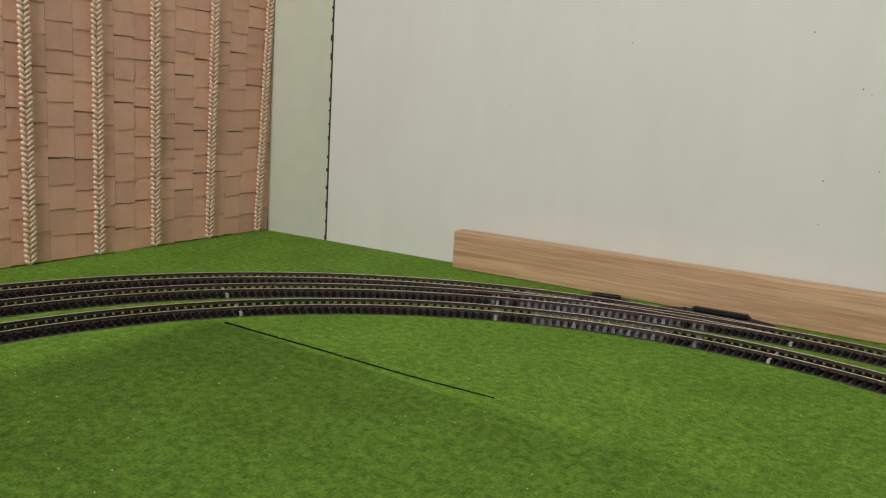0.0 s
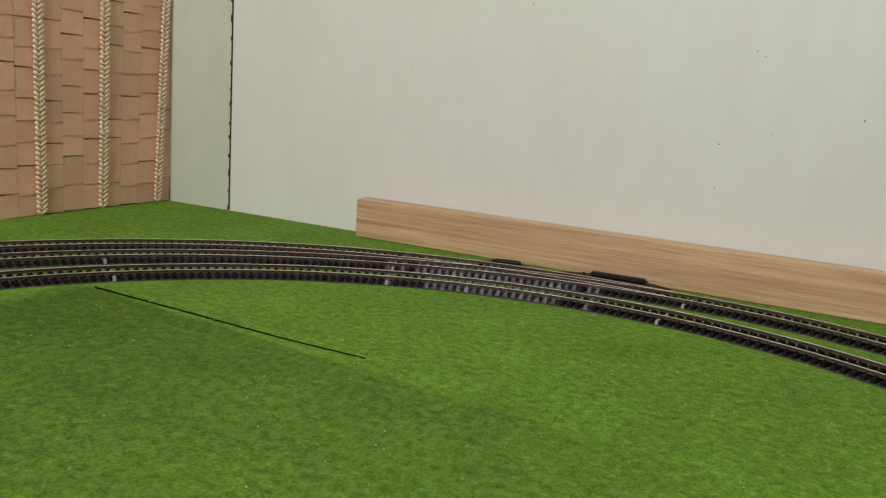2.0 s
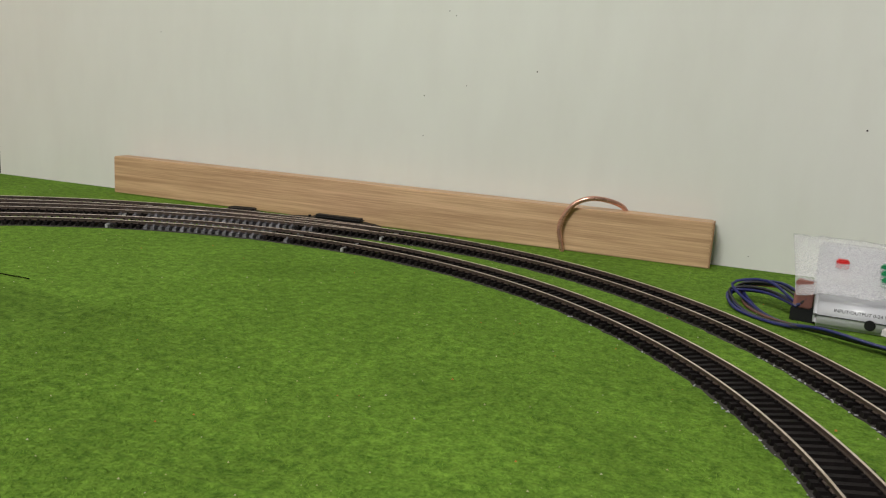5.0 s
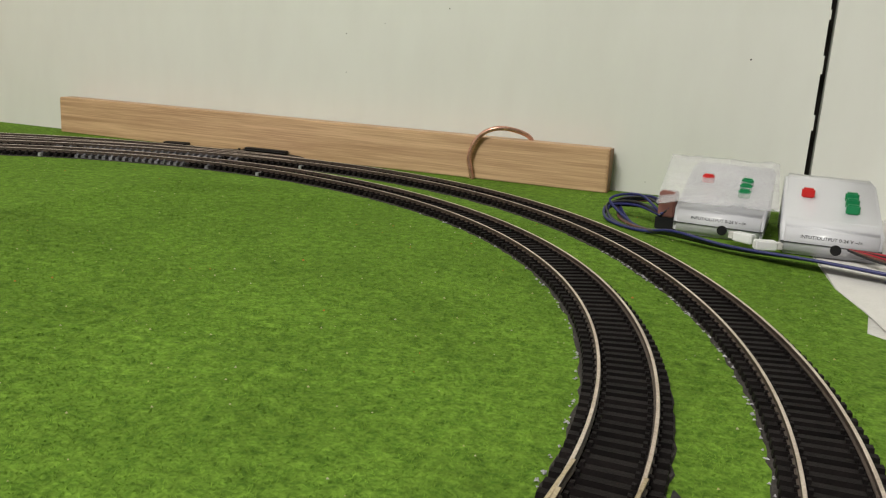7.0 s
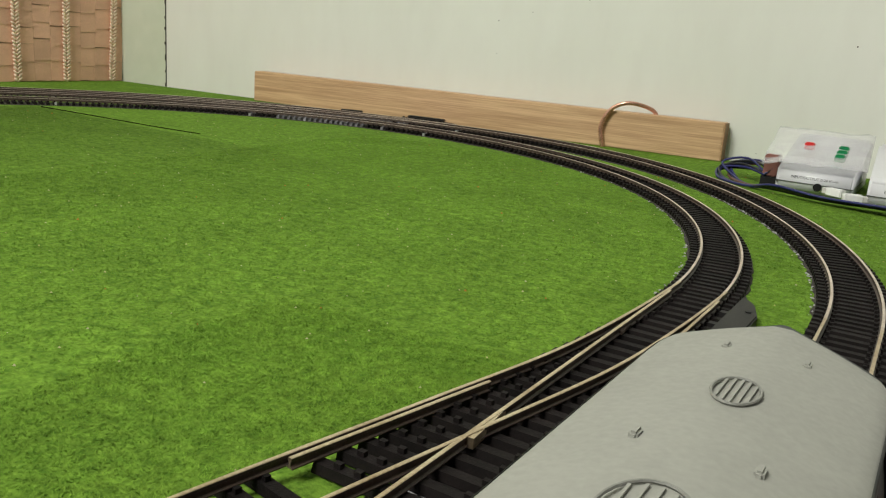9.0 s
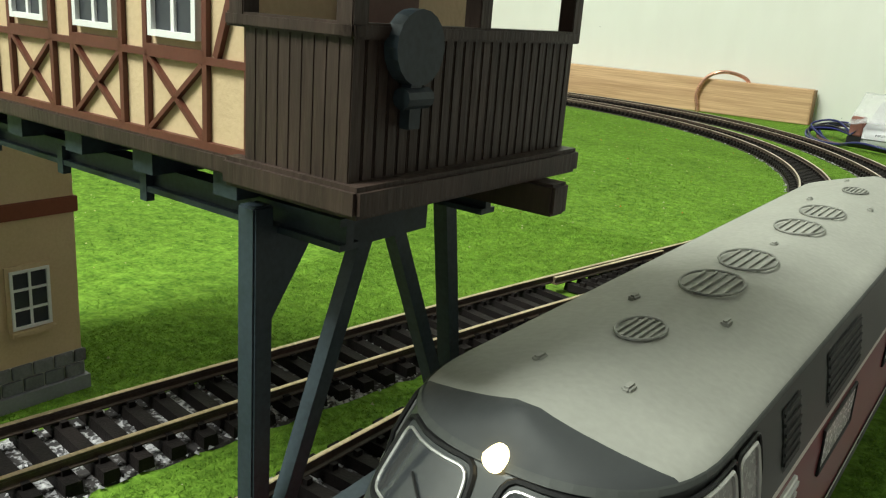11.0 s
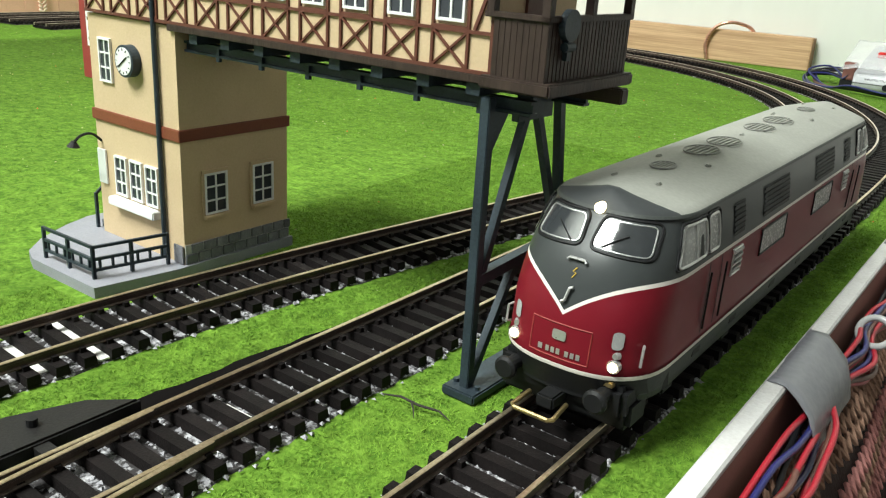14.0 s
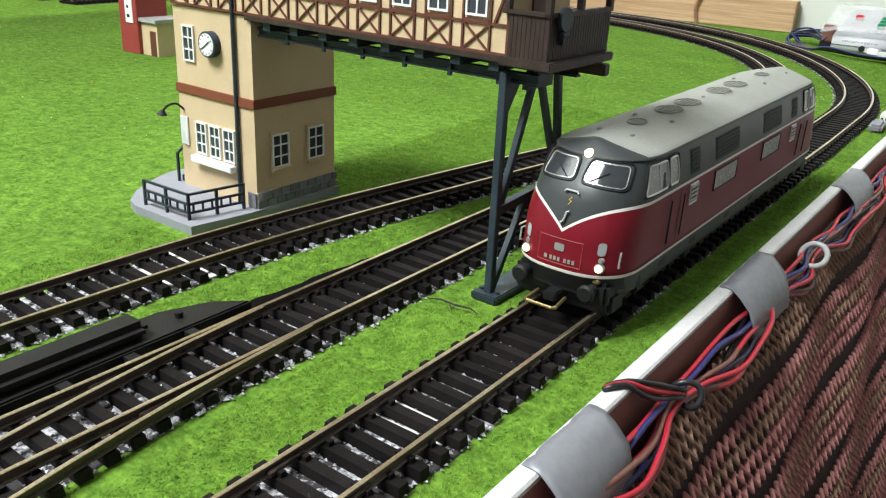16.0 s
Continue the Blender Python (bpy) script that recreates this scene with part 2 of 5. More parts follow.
MORTAR = paint("mortar", (0.50, 0.49, 0.47), 0.9, size=0.003)
SLAB = paint("grey_slab", (0.275, 0.275, 0.315), 0.7, second=(0.215, 0.215, 0.245), size=0.008, fine=0.0006, amount=0.8)
TRIM = paint("trim_white", (0.66, 0.65, 0.65), 0.5, second=(0.48, 0.46, 0.46), size=0.015, fine=0.001, amount=0.8, bump=0.0003)
YELLOW = paint("yellow_mark", (0.62, 0.42, 0.05), 0.5, size=0.003)
WHITE = paint("white_plastic", (0.80, 0.80, 0.80), 0.4, size=0.01, amount=0.15)
PANE = paint("dark_pane", (0.05, 0.055, 0.065), 0.12, size=0.004)
TILES = paint("roof_tiles", (0.16, 0.06, 0.04), 0.7, size=0.004, bump=0.0003)
REDWALL = paint("red_wall", (0.27, 0.035, 0.03), 0.6, size=0.008)
"""loco paints"""
SKIRT = paint("skirt_grey", (0.052, 0.056, 0.054), 0.55, spec=0.25, size=0.01, fine=0.0008)
UNDER = paint("underframe_black", (0.010, 0.010, 0.011), 0.55, spec=0.25, size=0.006, fine=0.0008)
ROOF = paint("roof_grey", (0.285, 0.285, 0.26), 0.6, spec=0.3, second=(0.235, 0.235, 0.215), size=0.012, fine=0.001, amount=0.8)
ROOFDK = paint("roof_dark", (0.19, 0.19, 0.175), 0.5, size=0.004)
GRILLE = paint("grille_black", (0.012, 0.013, 0.014), 0.55, spec=0.25, size=0.004)
CREAM = paint("cream_line", (0.72, 0.68, 0.62), 0.45, size=0.01, amount=0.2)
SILVER = paint("silver_trim", (0.62, 0.62, 0.62), 0.3, metal=0.7, size=0.004)
BRASS = paint("brass_loop", (0.55, 0.42, 0.20), 0.3, metal=0.9, size=0.003)
GOLD = paint("gold_letter", (0.42, 0.22, 0.16), 0.5, size=0.003)
LAMP = glow("lit_lamp", (1.0, 0.74, 0.40), 4.5)
CABGLASS = glass("cab_glass", (0.75, 0.80, 0.85))
CABDARK = paint("cab_inside", (0.06, 0.058, 0.055), 0.7, size=0.004, fine=0.0008, amount=1)
DARKGLASS = paint("dark_glass", (0.035, 0.038, 0.042), 0.08, size=0.006, fine=0.001, spec=0.8)
PALEPANE = paint("pale_pane", (0.38, 0.38, 0.38), 0.25, second=(0.28, 0.28, 0.29), size=0.004)
TRAFO = paint("trafo_white", (0.62, 0.62, 0.66), 0.3, size=0.02, amount=0.15)


def clear_foil():
    """Thin hazy plastic: mostly see-through, a little white haze and gloss."""
    m = bpy.data.materials.new("clear_foil")
    m.use_nodes = True
    nt = m.node_tree
    out = nt.nodes["Material Output"]
    p = nt.nodes["Principled BSDF"]
    p.inputs["Base Color"].default_value, p.inputs["Roughness"].default_value = (0.75, 0.74, 0.78, 1), 0.12
    see = nt.nodes.new("ShaderNodeBsdfTransparent")
    haze = nt.nodes.new("ShaderNodeTexNoise")
    haze.inputs["Scale"].default_value = 60
    r = nt.nodes.new("ShaderNodeMapRange")
    r.inputs[3].default_value, r.inputs[4].default_value = 0.12, 0.5
    nt.links.new(haze.outputs[0], r.inputs[0])
    mix = nt.nodes.new("ShaderNodeMixShader")
    nt.links.new(r.outputs[0], mix.inputs[0])
    nt.links.new(see.outputs[0], mix.inputs[1])
    nt.links.new(p.outputs[0], mix.inputs[2])
    nt.links.new(mix.outputs[0], out.inputs["Surface"])
    return m


FOIL = clear_foil()
PAPER = paint("paper", (0.72, 0.70, 0.68), 0.8, size=0.02, amount=0.4)
REDBTN = paint("red_button", (0.60, 0.02, 0.02), 0.35, size=0.01)
GREENBTN = paint("green_button", (0.01, 0.22, 0.08), 0.35, size=0.01)
WIRES = {"red": paint("red_wire", (0.36, 0.013, 0.028), 0.4, size=0.01), "blue": paint("blue_wire", (0.018, 0.02, 0.12), 0.4, size=0.01),
         "black": paint("black_wire", (0.015, 0.015, 0.018), 0.35, size=0.01), "brown": paint("brown_wire", (0.14, 0.06, 0.045), 0.45, size=0.01)}
TAPE = paint("grey_tape", (0.21, 0.21, 0.235), 0.4, second=(0.14, 0.14, 0.16), size=0.012, fine=0.002, bump=0.0006, bump_size=0.008)
FASCIA = paint("fascia_brown", (0.25, 0.105, 0.085), 0.8, second=(0.17, 0.07, 0.055), size=0.02)
CLOTH = paint("cloth_dark", (0.028, 0.011, 0.011), 0.9, second=(0.016, 0.006, 0.006), size=0.004, fine=0.001, bump=0.0006)
YARN_A = paint("yarn_tan", (0.34, 0.20, 0.14), 0.9, size=0.004, fine=0.0006, bump=0.0003)
YARN_B = paint("yarn_pink", (0.44, 0.19, 0.175), 0.9, size=0.004, fine=0.0006, bump=0.0003)
SHADE = varied(paint("woven_paper", (0.86, 0.50, 0.36), 0.5, second=(0.72, 0.41, 0.285), size=0.02, fine=0.0015, amount=0.9, bump=0.0004, bump_size=0.006), 0.10)
CORDBACK = paint("shade_backing", (0.52, 0.29, 0.195), 0.8, size=0.01)
CORD = paint("straw_cord", (0.93, 0.77, 0.62), 0.7, second=(0.70, 0.47, 0.33), size=0.006, fine=0.0018, amount=1)


def shell_paint():
    """Red below, dark grey above, cream lines between, the upper line dipping to a point on the noses."""
    m = bpy.data.materials.new("shell_paint")
    m.use_nodes = True
    nt = m.node_tree
    p = nt.nodes["Principled BSDF"]
    p.inputs["Roughness"].default_value = 0.38
    p.inputs["Specular IOR Level"].default_value = 0.22
    p.inputs["Coat Weight"].default_value = 0.03
    pos = nt.nodes.new("ShaderNodeTexCoord").outputs["Object"]
    sep = nt.nodes.new("ShaderNodeSeparateXYZ")
    nt.links.new(pos, sep.inputs[0])

    def math_node(op, a, b=None, clamp=False):
        n = nt.nodes.new("ShaderNodeMath")
        n.operation, n.use_clamp = op, clamp
        for k, v in enumerate((a, b)):
            if v is None:
                continue
            if isinstance(v, (int, float)):
                n.inputs[k].default_value = v
            else:
                nt.links.new(v, n.inputs[k])
        return n.outputs[0]

    ax = math_node("ABSOLUTE", sep.outputs[0])
    ay = math_node("ABSOLUTE", sep.outputs[1])
    nose = math_node("MULTIPLY", math_node("SUBTRACT", ax, 0.083), 1 / 0.006, clamp=True)
    wing = math_node("SUBTRACT", 1.0, math_node("MULTIPLY", ay, 1 / 0.0165), clamp=True)
    dip = math_node("MULTIPLY", math_node("MULTIPLY", math_node("POWER", wing, 1.9), 0.0074), nose)
    edge = math_node("SUBTRACT", math_node("SUBTRACT", sep.outputs[2], 0.0318), math_node("MULTIPLY", dip, -1.0))
    upper = math_node("GREATER_THAN", edge, 0.0)
    line = math_node("LESS_THAN", math_node("ABSOLUTE", edge), 0.00042)
    tone = nt.nodes.new("ShaderNodeTexNoise")
    tone.inputs["Scale"].default_value = 300
    reds = nt.nodes.new("ShaderNodeMix")
    reds.data_type = "RGBA"
    reds.inputs[6].default_value, reds.inputs[7].default_value = (0.165, 0.008, 0.017, 1), (0.132, 0.006, 0.014, 1)
    nt.links.new(tone.outputs[0], reds.inputs[0])
    two = nt.nodes.new("ShaderNodeMix")
    two.data_type = "RGBA"
    nt.links.new(upper, two.inputs[0])
    nt.links.new(reds.outputs[2], two.inputs[6])
    two.inputs[7].default_value = (0.042, 0.046, 0.047, 1)
    three = nt.nodes.new("ShaderNodeMix")
    three.data_type = "RGBA"
    nt.links.new(line, three.inputs[0])
    nt.links.new(two.outputs[2], three.inputs[6])
    three.inputs[7].default_value = (0.70, 0.66, 0.62, 1)
    nt.links.new(three.outputs[2], p.inputs["Base Color"])
    return m


SHELL = shell_paint()


def roof_paint():
    """The grey roof, whose rounded ends carry the dark paint of the noses."""
    m = ROOF.copy()
    m.name = "roof_paint"
    nt = m.node_tree
    p = nt.nodes["Principled BSDF"]
    link = p.inputs["Base Color"].links[0].from_socket
    sep = nt.nodes.new("ShaderNodeSeparateXYZ")
    nt.links.new(nt.nodes.new("ShaderNodeTexCoord").outputs["Object"], sep.inputs[0])

    def calc(op, a, b=0.0):
        n = nt.nodes.new("ShaderNodeMath")
        n.operation = op
        for k, v in enumerate((a, b)):
            if isinstance(v, (int, float)):
                n.inputs[k].default_value = v
            else:
                nt.links.new(v, n.inputs[k])
        return n.outputs[0]

    across = calc("MULTIPLY", sep.outputs[1], 1 / 0.014)
    edge = calc("SUBTRACT", 0.0868, calc("MULTIPLY", calc("MULTIPLY", across, across), 0.0033))
    brow = calc("GREATER_THAN", calc("ABSOLUTE", sep.outputs[0]), edge)
    mix = nt.nodes.new("ShaderNodeMix")
    mix.data_type = "RGBA"
    mix.inputs[7].default_value = (0.035, 0.038, 0.040, 1)
    nt.links.new(brow, mix.inputs[0])
    nt.links.new(link, mix.inputs[6])
    nt.links.new(mix.outputs[2], p.inputs["Base Color"])
    return m


ROOF_ENDS = roof_paint()

# ---- plan of the tracks (mm) ----
SLOPE = 0.064
CA = Vector((763.1, -451.7))


def main_x(y):
    return 1111.3 + SLOPE * (y + 600)


def outer_x(y):
    return 1164.8 + SLOPE * (y + 600)


def polar(knots):
    a = np.array(sorted(knots))
    return lambda deg: float(np.interp(deg, a[:, 0], a[:, 1]))


RHO_B = polar([(-4, 409), (10, 408.5), (25, 408), (40, 412), (55, 418), (70, 418), (85, 410), (100, 402), (115, 400), (130, 402), (145, 408), (160, 411), (200, 411)])
RHO_C = polar([(84, 410), (92, 411), (100, 414), (108, 420), (116, 428), (126, 436), (138, 444), (150, 451), (165, 455), (200, 456)])


def softened(rho, deg):
    return sum(rho(deg + d) for d in (-9, -6, -3, 0, 3, 6, 9)) / 7


def arc(rho, a0, a1, step=1.0):
    n = int(abs(a1 - a0) / step)
    out = []
    for k in range(n + 1):
        a = a0 + (a1 - a0) * k / n
        out.append(CA + softened(rho, a) * Vector((math.cos(radians(a)), math.sin(radians(a)))))
    return out


def straight(fx, y0, y1, step=12.0):
    n = max(2, int(abs(y1 - y0) / step))
    return [Vector((fx(y0 + (y1 - y0) * k / n), y0 + (y1 - y0) * k / n)) for k in range(n + 1)]


def even(path, pitch, start=0.0):
    """Points and directions at even steps along a line."""
    out, left = [], start
    for a, b in zip(path, path[1:]):
        d = (b - a).length
        while left <= d:
            out.append((a.lerp(b, left / d), (b - a).normalized()))
            left += pitch
        left -= d
    return out


def shifted(path, off):
    out = []
    for i, p in enumerate(path):
        d = (path[min(i + 1, len(path) - 1)] - path[max(i - 1, 0)]).normalized()
        out.append(p + off * Vector((d.y, -d.x)))
    return out


PATH_A_CURVE = arc(polar([(-10, 356.2), (200, 356.2)]), -3.7, 186)
PATH_A_STRAIGHT = straight(main_x, -1150, -474.5)
PATH_B_CURVE = arc(RHO_B, -2.5, 186)
PATH_B_STRAIGHT = straight(lambda y: outer_x(y) - 1.45 * max(0.0, (y + 560) / 90), -1150, -469)
PATH_C = arc(RHO_C, 86, 186)
SIDING = [Vector(p[:2]) for p in smooth_line([(main_x(-460) - 0.6, -460, 0), (main_x(-510) - 2.2, -510, 0), (1108 - 0.5, -560, 0), (1094.5, -612, 0), (1077, -680, 0),
                                             (1061, -750, 0), (1048.5, -810, 0), (1040, -862, 0), (1035, -910, 0), (1031, -960, 0), (1020, -1150, 0)], 8)]
SPUR = [Vector(p[:2]) for p in smooth_line([(main_x(-886) + 0.5, -886, 0), (main_x(-920) + 2.6, -920, 0), (main_x(-960) + 7, -960, 0), (main_x(-1010) + 15, -1010, 0),
                                           (main_x(-1060) + 22, -1060, 0), (main_x(-1150) + 40, -1150, 0)], 8)]
RAIL_TOP = 6.0


def sweep_rail(path, top=RAIL_TOP):
    """An I-shaped rail along a plan line."""
    prof = [(-0.95, 3.6), (0.95, 3.6), (0.95, 3.9), (0.3, 4.15), (0.3, 5.1), (0.55, 5.3), (0.55, 5.85), (0.42, 6.0), (-0.42, 6.0), (-0.55, 5.85), (-0.55, 5.3), (-0.3, 5.1), (-0.3, 4.15), (-0.95, 3.9)]
    bm = B()
    rings = []
    for i, p in enumerate(path):
        d = (path[min(i + 1, len(path) - 1)] - path[max(i - 1, 0)]).normalized()
        s = Vector((d.y, -d.x))
        rings.append([bm.verts.new((p.x + s.x * a, p.y + s.y * a, z + top - 6.0)) for a, z in prof])
    n = len(prof)
    for a, b in zip(rings, rings[1:]):
        for k in range(n):
            f = bm.faces.new((a[k], a[(k + 1) % n], b[(k + 1) % n], b[k]))
            f.material_index = 0 if 6 <= k <= 8 else 1
    bm.faces.new(rings[0])
    bm.faces.new(rings[-1][::-1])
    return bm


def sleeper_mesh(name, half, wide, material=None):
    """A sleeper with its four rail chairs, lying along x."""
    bm = B()
    w = wide / 2
    prism(bm, [(-half, -w), (half, -w), (half, w), (-half, w)], 0.7, 3.1)
    for v in bm.verts:
        if v.co.z > 2:
            v.co.x *= 0.985
            v.co.y *= 0.86
    for x in (-9.9, -6.7, 6.7, 9.9):
        box(bm, x - 0.55, x + 0.55, -0.7, 0.7, 3.0, 4.3)
    return mesh_of(name, bm, material or SLEEPER)


SLEEP_CURVE = sleeper_mesh("sleeper", 13.6, 2.9)
SLEEP_SHEEN = sleeper_mesh("sleeper", 13.6, 2.9, SLEEPER_SHEEN)
SLEEP_STRAIGHT = sleeper_mesh("sleeper", 13.6, 3.3)


def lay_sleepers(parent, path, pitch, data, start=2.0, keep=lambda p: True, stretch=lambda p: (1.0, 0.0)):
    for p, d in even(path, pitch, start):
        if not keep(p):
            continue
        a = math.degrees(math.atan2(p.y - CA.y, p.x - CA.x))
        # Sleepers in this arc take the copy with the painted sheen.
        worn = p.y > -300 and random.random() < 1.5 - abs(a - 103) / 9
        ob = new("sleeper", SLEEP_SHEEN if worn else data)
        ob.parent = parent
        k, off = stretch(p)
        s = Vector((d.y, -d.x))
        ob.matrix_local = Matrix.Translation(((p.x + s.x * off) * MM, (p.y + s.y * off) * MM, random.uniform(-0.06, 0.06) * MM)) @ \
            Matrix.Rotation(math.atan2(s.y, s.x) + random.uniform(-0.012, 0.012), 4, "Z") @ Matrix.Diagonal((k, 1, 1, 1))


def ribbon(name, path, half, z, material, label):
    """A flat bed under a track, with ragged edges."""
    bm = B()
    rows = []
    for i, p in enumerate(path):
        d = (path[min(i + 1, len(path) - 1)] - path[max(i - 1, 0)]).normalized()
        s = Vector((d.y, -d.x))
        w0, w1 = half + random.uniform(-0.9, 0.7), half + random.uniform(-0.9, 0.7)
        rows.append([bm.verts.new((p.x + s.x * o, p.y + s.y * o, zz)) for o, zz in ((-w0, 0.02), (-w0 + 0.4, z), (w1 - 0.4, z), (w1, 0.02))])
    for a, b in zip(rows, rows[1:]):
        for k in range(3):
            bm.faces.new((a[k], a[k + 1], b[k + 1], b[k]))
    return tagged(part(name, bm, material), label, "track bed", kind="structure")


def dense(path, step):
    return [p for p, _ in even(path, step)]


# ---- room ----
def wall_box(name, x0, x1, y0, y1, z0, z1, material, label):
    return tagged(part(name, box(B(), x0, x1, y0, y1, z0, z1), material), label, "wall", kind="structure")


FZ, CZ = -780, 1620
wall_box("wall_north", 333.2, 1184.5, 23, 83, FZ, CZ, WALL, "cream painted wall panel with small nail holes")
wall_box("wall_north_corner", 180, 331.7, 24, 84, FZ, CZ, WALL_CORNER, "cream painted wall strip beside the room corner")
wall_box("wall_north_far", 1189.0, 3200, 22, 82, FZ, CZ, WALL, "cream painted wall panel behind the transformer")
wall_box("wall_gap", 320, 1200, 40, 60, FZ, CZ, CRACK, "dark open joints between wall panels")
wall_box("wall_west", 160, 232, -3300, 24, FZ, CZ, WALL, "cream painted wall behind the woven shade")
# South wall, east wall and ceiling are unseen, added to control the bounce.
wall_box("wall_south", 160, 3200, -3360, -3300, FZ, CZ, PLASTER, "unseen plain plaster wall closing the room")
wall_box("wall_east", 3200, 3260, -3360, 82, FZ, CZ, PLASTER, "unseen plain plaster wall closing the room")
tagged(part("floor", box(B(), 160, 3260, -3360, 84, FZ - 40, FZ), FLOOR), "dark tiled room floor far below the table", "floor", kind="structure")
tagged(part("ceiling", box(B(), 160, 3260, -3360, 84, CZ, CZ + 40), CEIL), "unseen plain white ceiling", "ceiling", kind="structure")

tagged(part("joint_line", box(B(), 331.2, 333.3, 22.9, 26, 0, 420), CRACK), "thin dark joint between two wall panels", "crack", kind="structure")
# ragged filler along the joint in the corner strip
bm = B()
z = 0.0
while z < 420:
    h = random.uniform(2, 9)
    w = random.uniform(0.2, 1.3)
    box(bm, 330.6 - random.uniform(0, 0.8), 332.0 + w, 22.6, 24.0, z, z + h * random.uniform(0.4, 1.0))
    z += h + random.uniform(4, 16)
tagged(part("joint_filler", bm, CRACK), "ragged dark crack between two wall panels", "crack", kind="structure")
bm = B()
z = 60.0
while z < 330:
    h = random.uniform(6, 26)
    box(bm, 1184.4, 1184.4 + random.uniform(0.8, 2.6), 22.2, 24.5, z, z + h)
    z += h + random.uniform(10, 40)
tagged(part("joint_edge", bm, WALL), "crumbling painted edge of a wall joint", "crack", kind="structure")

# nail holes in the wall
for x, z, r in ((782, 219, 0.62), (820, 179, 0.5), (802, 110.5, 0.55), (803, 77.5, 0.45), (838.4, 120.7, 0.4), (644.6, 208.4, 0.5), (537, 151.5, 0.45),
                (896.4, 135.1, 0.6), (1136, 108, 0.75), (1070, 9, 0.4), (826, 175.6, 0.4)):
    bm = B()
    bmesh.ops.create_uvsphere(bm, u_segments=8, v_segments=5, radius=r)
    bmesh.ops.scale(bm, vec=(1, 0.35, random.uniform(0.8, 1.2)), verts=bm.verts)
    tagged(part("nail_hole", bm, SPOT), "small dark nail hole in the painted wall", "nail hole", group="nail holes in the wall").location = (x * MM, 22.95 * MM, z * MM)

# ---- table: white baseboard, grass mat on top ----
EDGE = 27.0


def edge_x(y):
    return outer_x(y) + EDGE


bm = prism(B(), [(233, 21), (1500, 21), (1500, -330), (1222, -372), (edge_x(-400) + 4.4, -400), (edge_x(-1160) + 4.4, -1160), (233, -1160)], -13, -0.6)
tagged(part("table_board", bm, BOARD), "white painted baseboard of the model railway table", "table", kind="structure")

mat_edge = [(233, 20.5), (1165, 20.5), (1178, -20), (1182, -120), (1190, -218), (1200, -256), (1196, -287), (1203, -293), (1199, -344), (1206, -400)]
mat_edge += [(edge_x(y) - 0.3 + random.uniform(-0.5, 0.2), y) for y in range(-420, -1160, -9)] + [(233, -1155)]
bm = prism(B(), mat_edge, -0.55, 0.0)
GRASS_TOP = tagged(part("ground", bm, GRASS), "bright green flocked grass mat covering the table", "grass mat", kind="structure")

# the long crease where two mats meet
bm = B()
crease = smooth_line([(486, -273, 0), (566, -277, 0), (636, -281, 0), (690, -281, 0)], 5)
for i, (a, b) in enumerate(zip(crease, crease[1:])):
    beam(bm, a + Vector((0, random.uniform(-0.25, 0.25), 0.25)), b + Vector((0, random.uniform(-0.25, 0.25), 0.25)), (1.25 * (1 - i / len(crease)) ** 1.3 + 0.12) * random.uniform(0.7, 1.25), 0.9)
tagged(part("mat_seam", bm, GAP), "dark lifted seam between two grass mats", "seam", kind="structure")

# the seam goes on as a low raised lip of flock
lip = smooth_line([(817.0, -422.0, 0.0), (887.0, -430.0, 0.0), (932.0, -431.0, 0.0), (977.0, -429.0, 0.0), (1021.0, -431.0, 0.0)], 6)
bm = B()
rows = []
for k, p in enumerate(lip):
    d = (lip[min(k + 1, len(lip) - 1)] - lip[max(k - 1, 0)]).normalized()
    sd = Vector((d.y, -d.x, 0))
    high = 0.4 * math.sin(math.pi * (k + 0.5) / len(lip)) * random.uniform(0.6, 1.2) + 0.1
    rows.append([bm.verts.new(p + sd * o + Vector((0, 0, z))) for o, z in ((-2.6, -0.1), (-0.4, high), (0.6, high * 0.8), (2.2, -0.1))])
for a, b in zip(rows, rows[1:]):
    for k in range(3):
        bm.faces.new((a[k], a[k + 1], b[k + 1], b[k]))
tagged(part("mat_lip", bm, GRASS), "low raised lip where two grass mats meet", "seam", kind="structure")

ribbon("track_bed_inner", dense(PATH_A_CURVE, 5), 14.6, 0.5, BED, "dark bed under the inner curved track")
ribbon("track_bed_outer", dense(PATH_B_CURVE, 5), 14.6, 0.55, BED, "dark bed under the outer curved track")
ribbon("track_bed_passing", dense(PATH_C[14:], 5), 14.6, 0.6, BED, "dark bed under the passing track")
ribbon("track_bed_main", dense(PATH_A_STRAIGHT, 4), 13.6, 0.5, BEDWHITE, "white dusty bed under the main straight track")
ribbon("track_bed_front", dense(PATH_B_STRAIGHT, 4), 13.4, 0.55, BEDWHITE, "white dusty bed under the front straight track")
ribbon("track_bed_siding", dense([p for p in SIDING if p.y < -672], 4), 13.6, 0.6, BEDWHITE, "white dusty bed under the siding")

# ---- tracks ----
def rails(parent, path, sides=(-8.8, 8.8), top=RAIL_TOP, metal=None):
    for s in sides:
        part("rail", sweep_rail(shifted(path, s), top), [metal or RAIL, RAIL_SIDE], parent)


inner = thing("curved_track", label="curved model track with worn nickel rails on dark sleepers, inner loop", category="model track", group="model tracks")
rails(inner, PATH_A_CURVE, metal=RAIL_FAR)
lay_sleepers(inner, PATH_A_CURVE, 5.7, SLEEP_CURVE)
outer = thing("curved_track", label="curved model track with worn nickel rails on dark sleepers, outer loop", category="model track", group="model tracks")
rails(outer, PATH_B_CURVE, metal=RAIL_FAR)
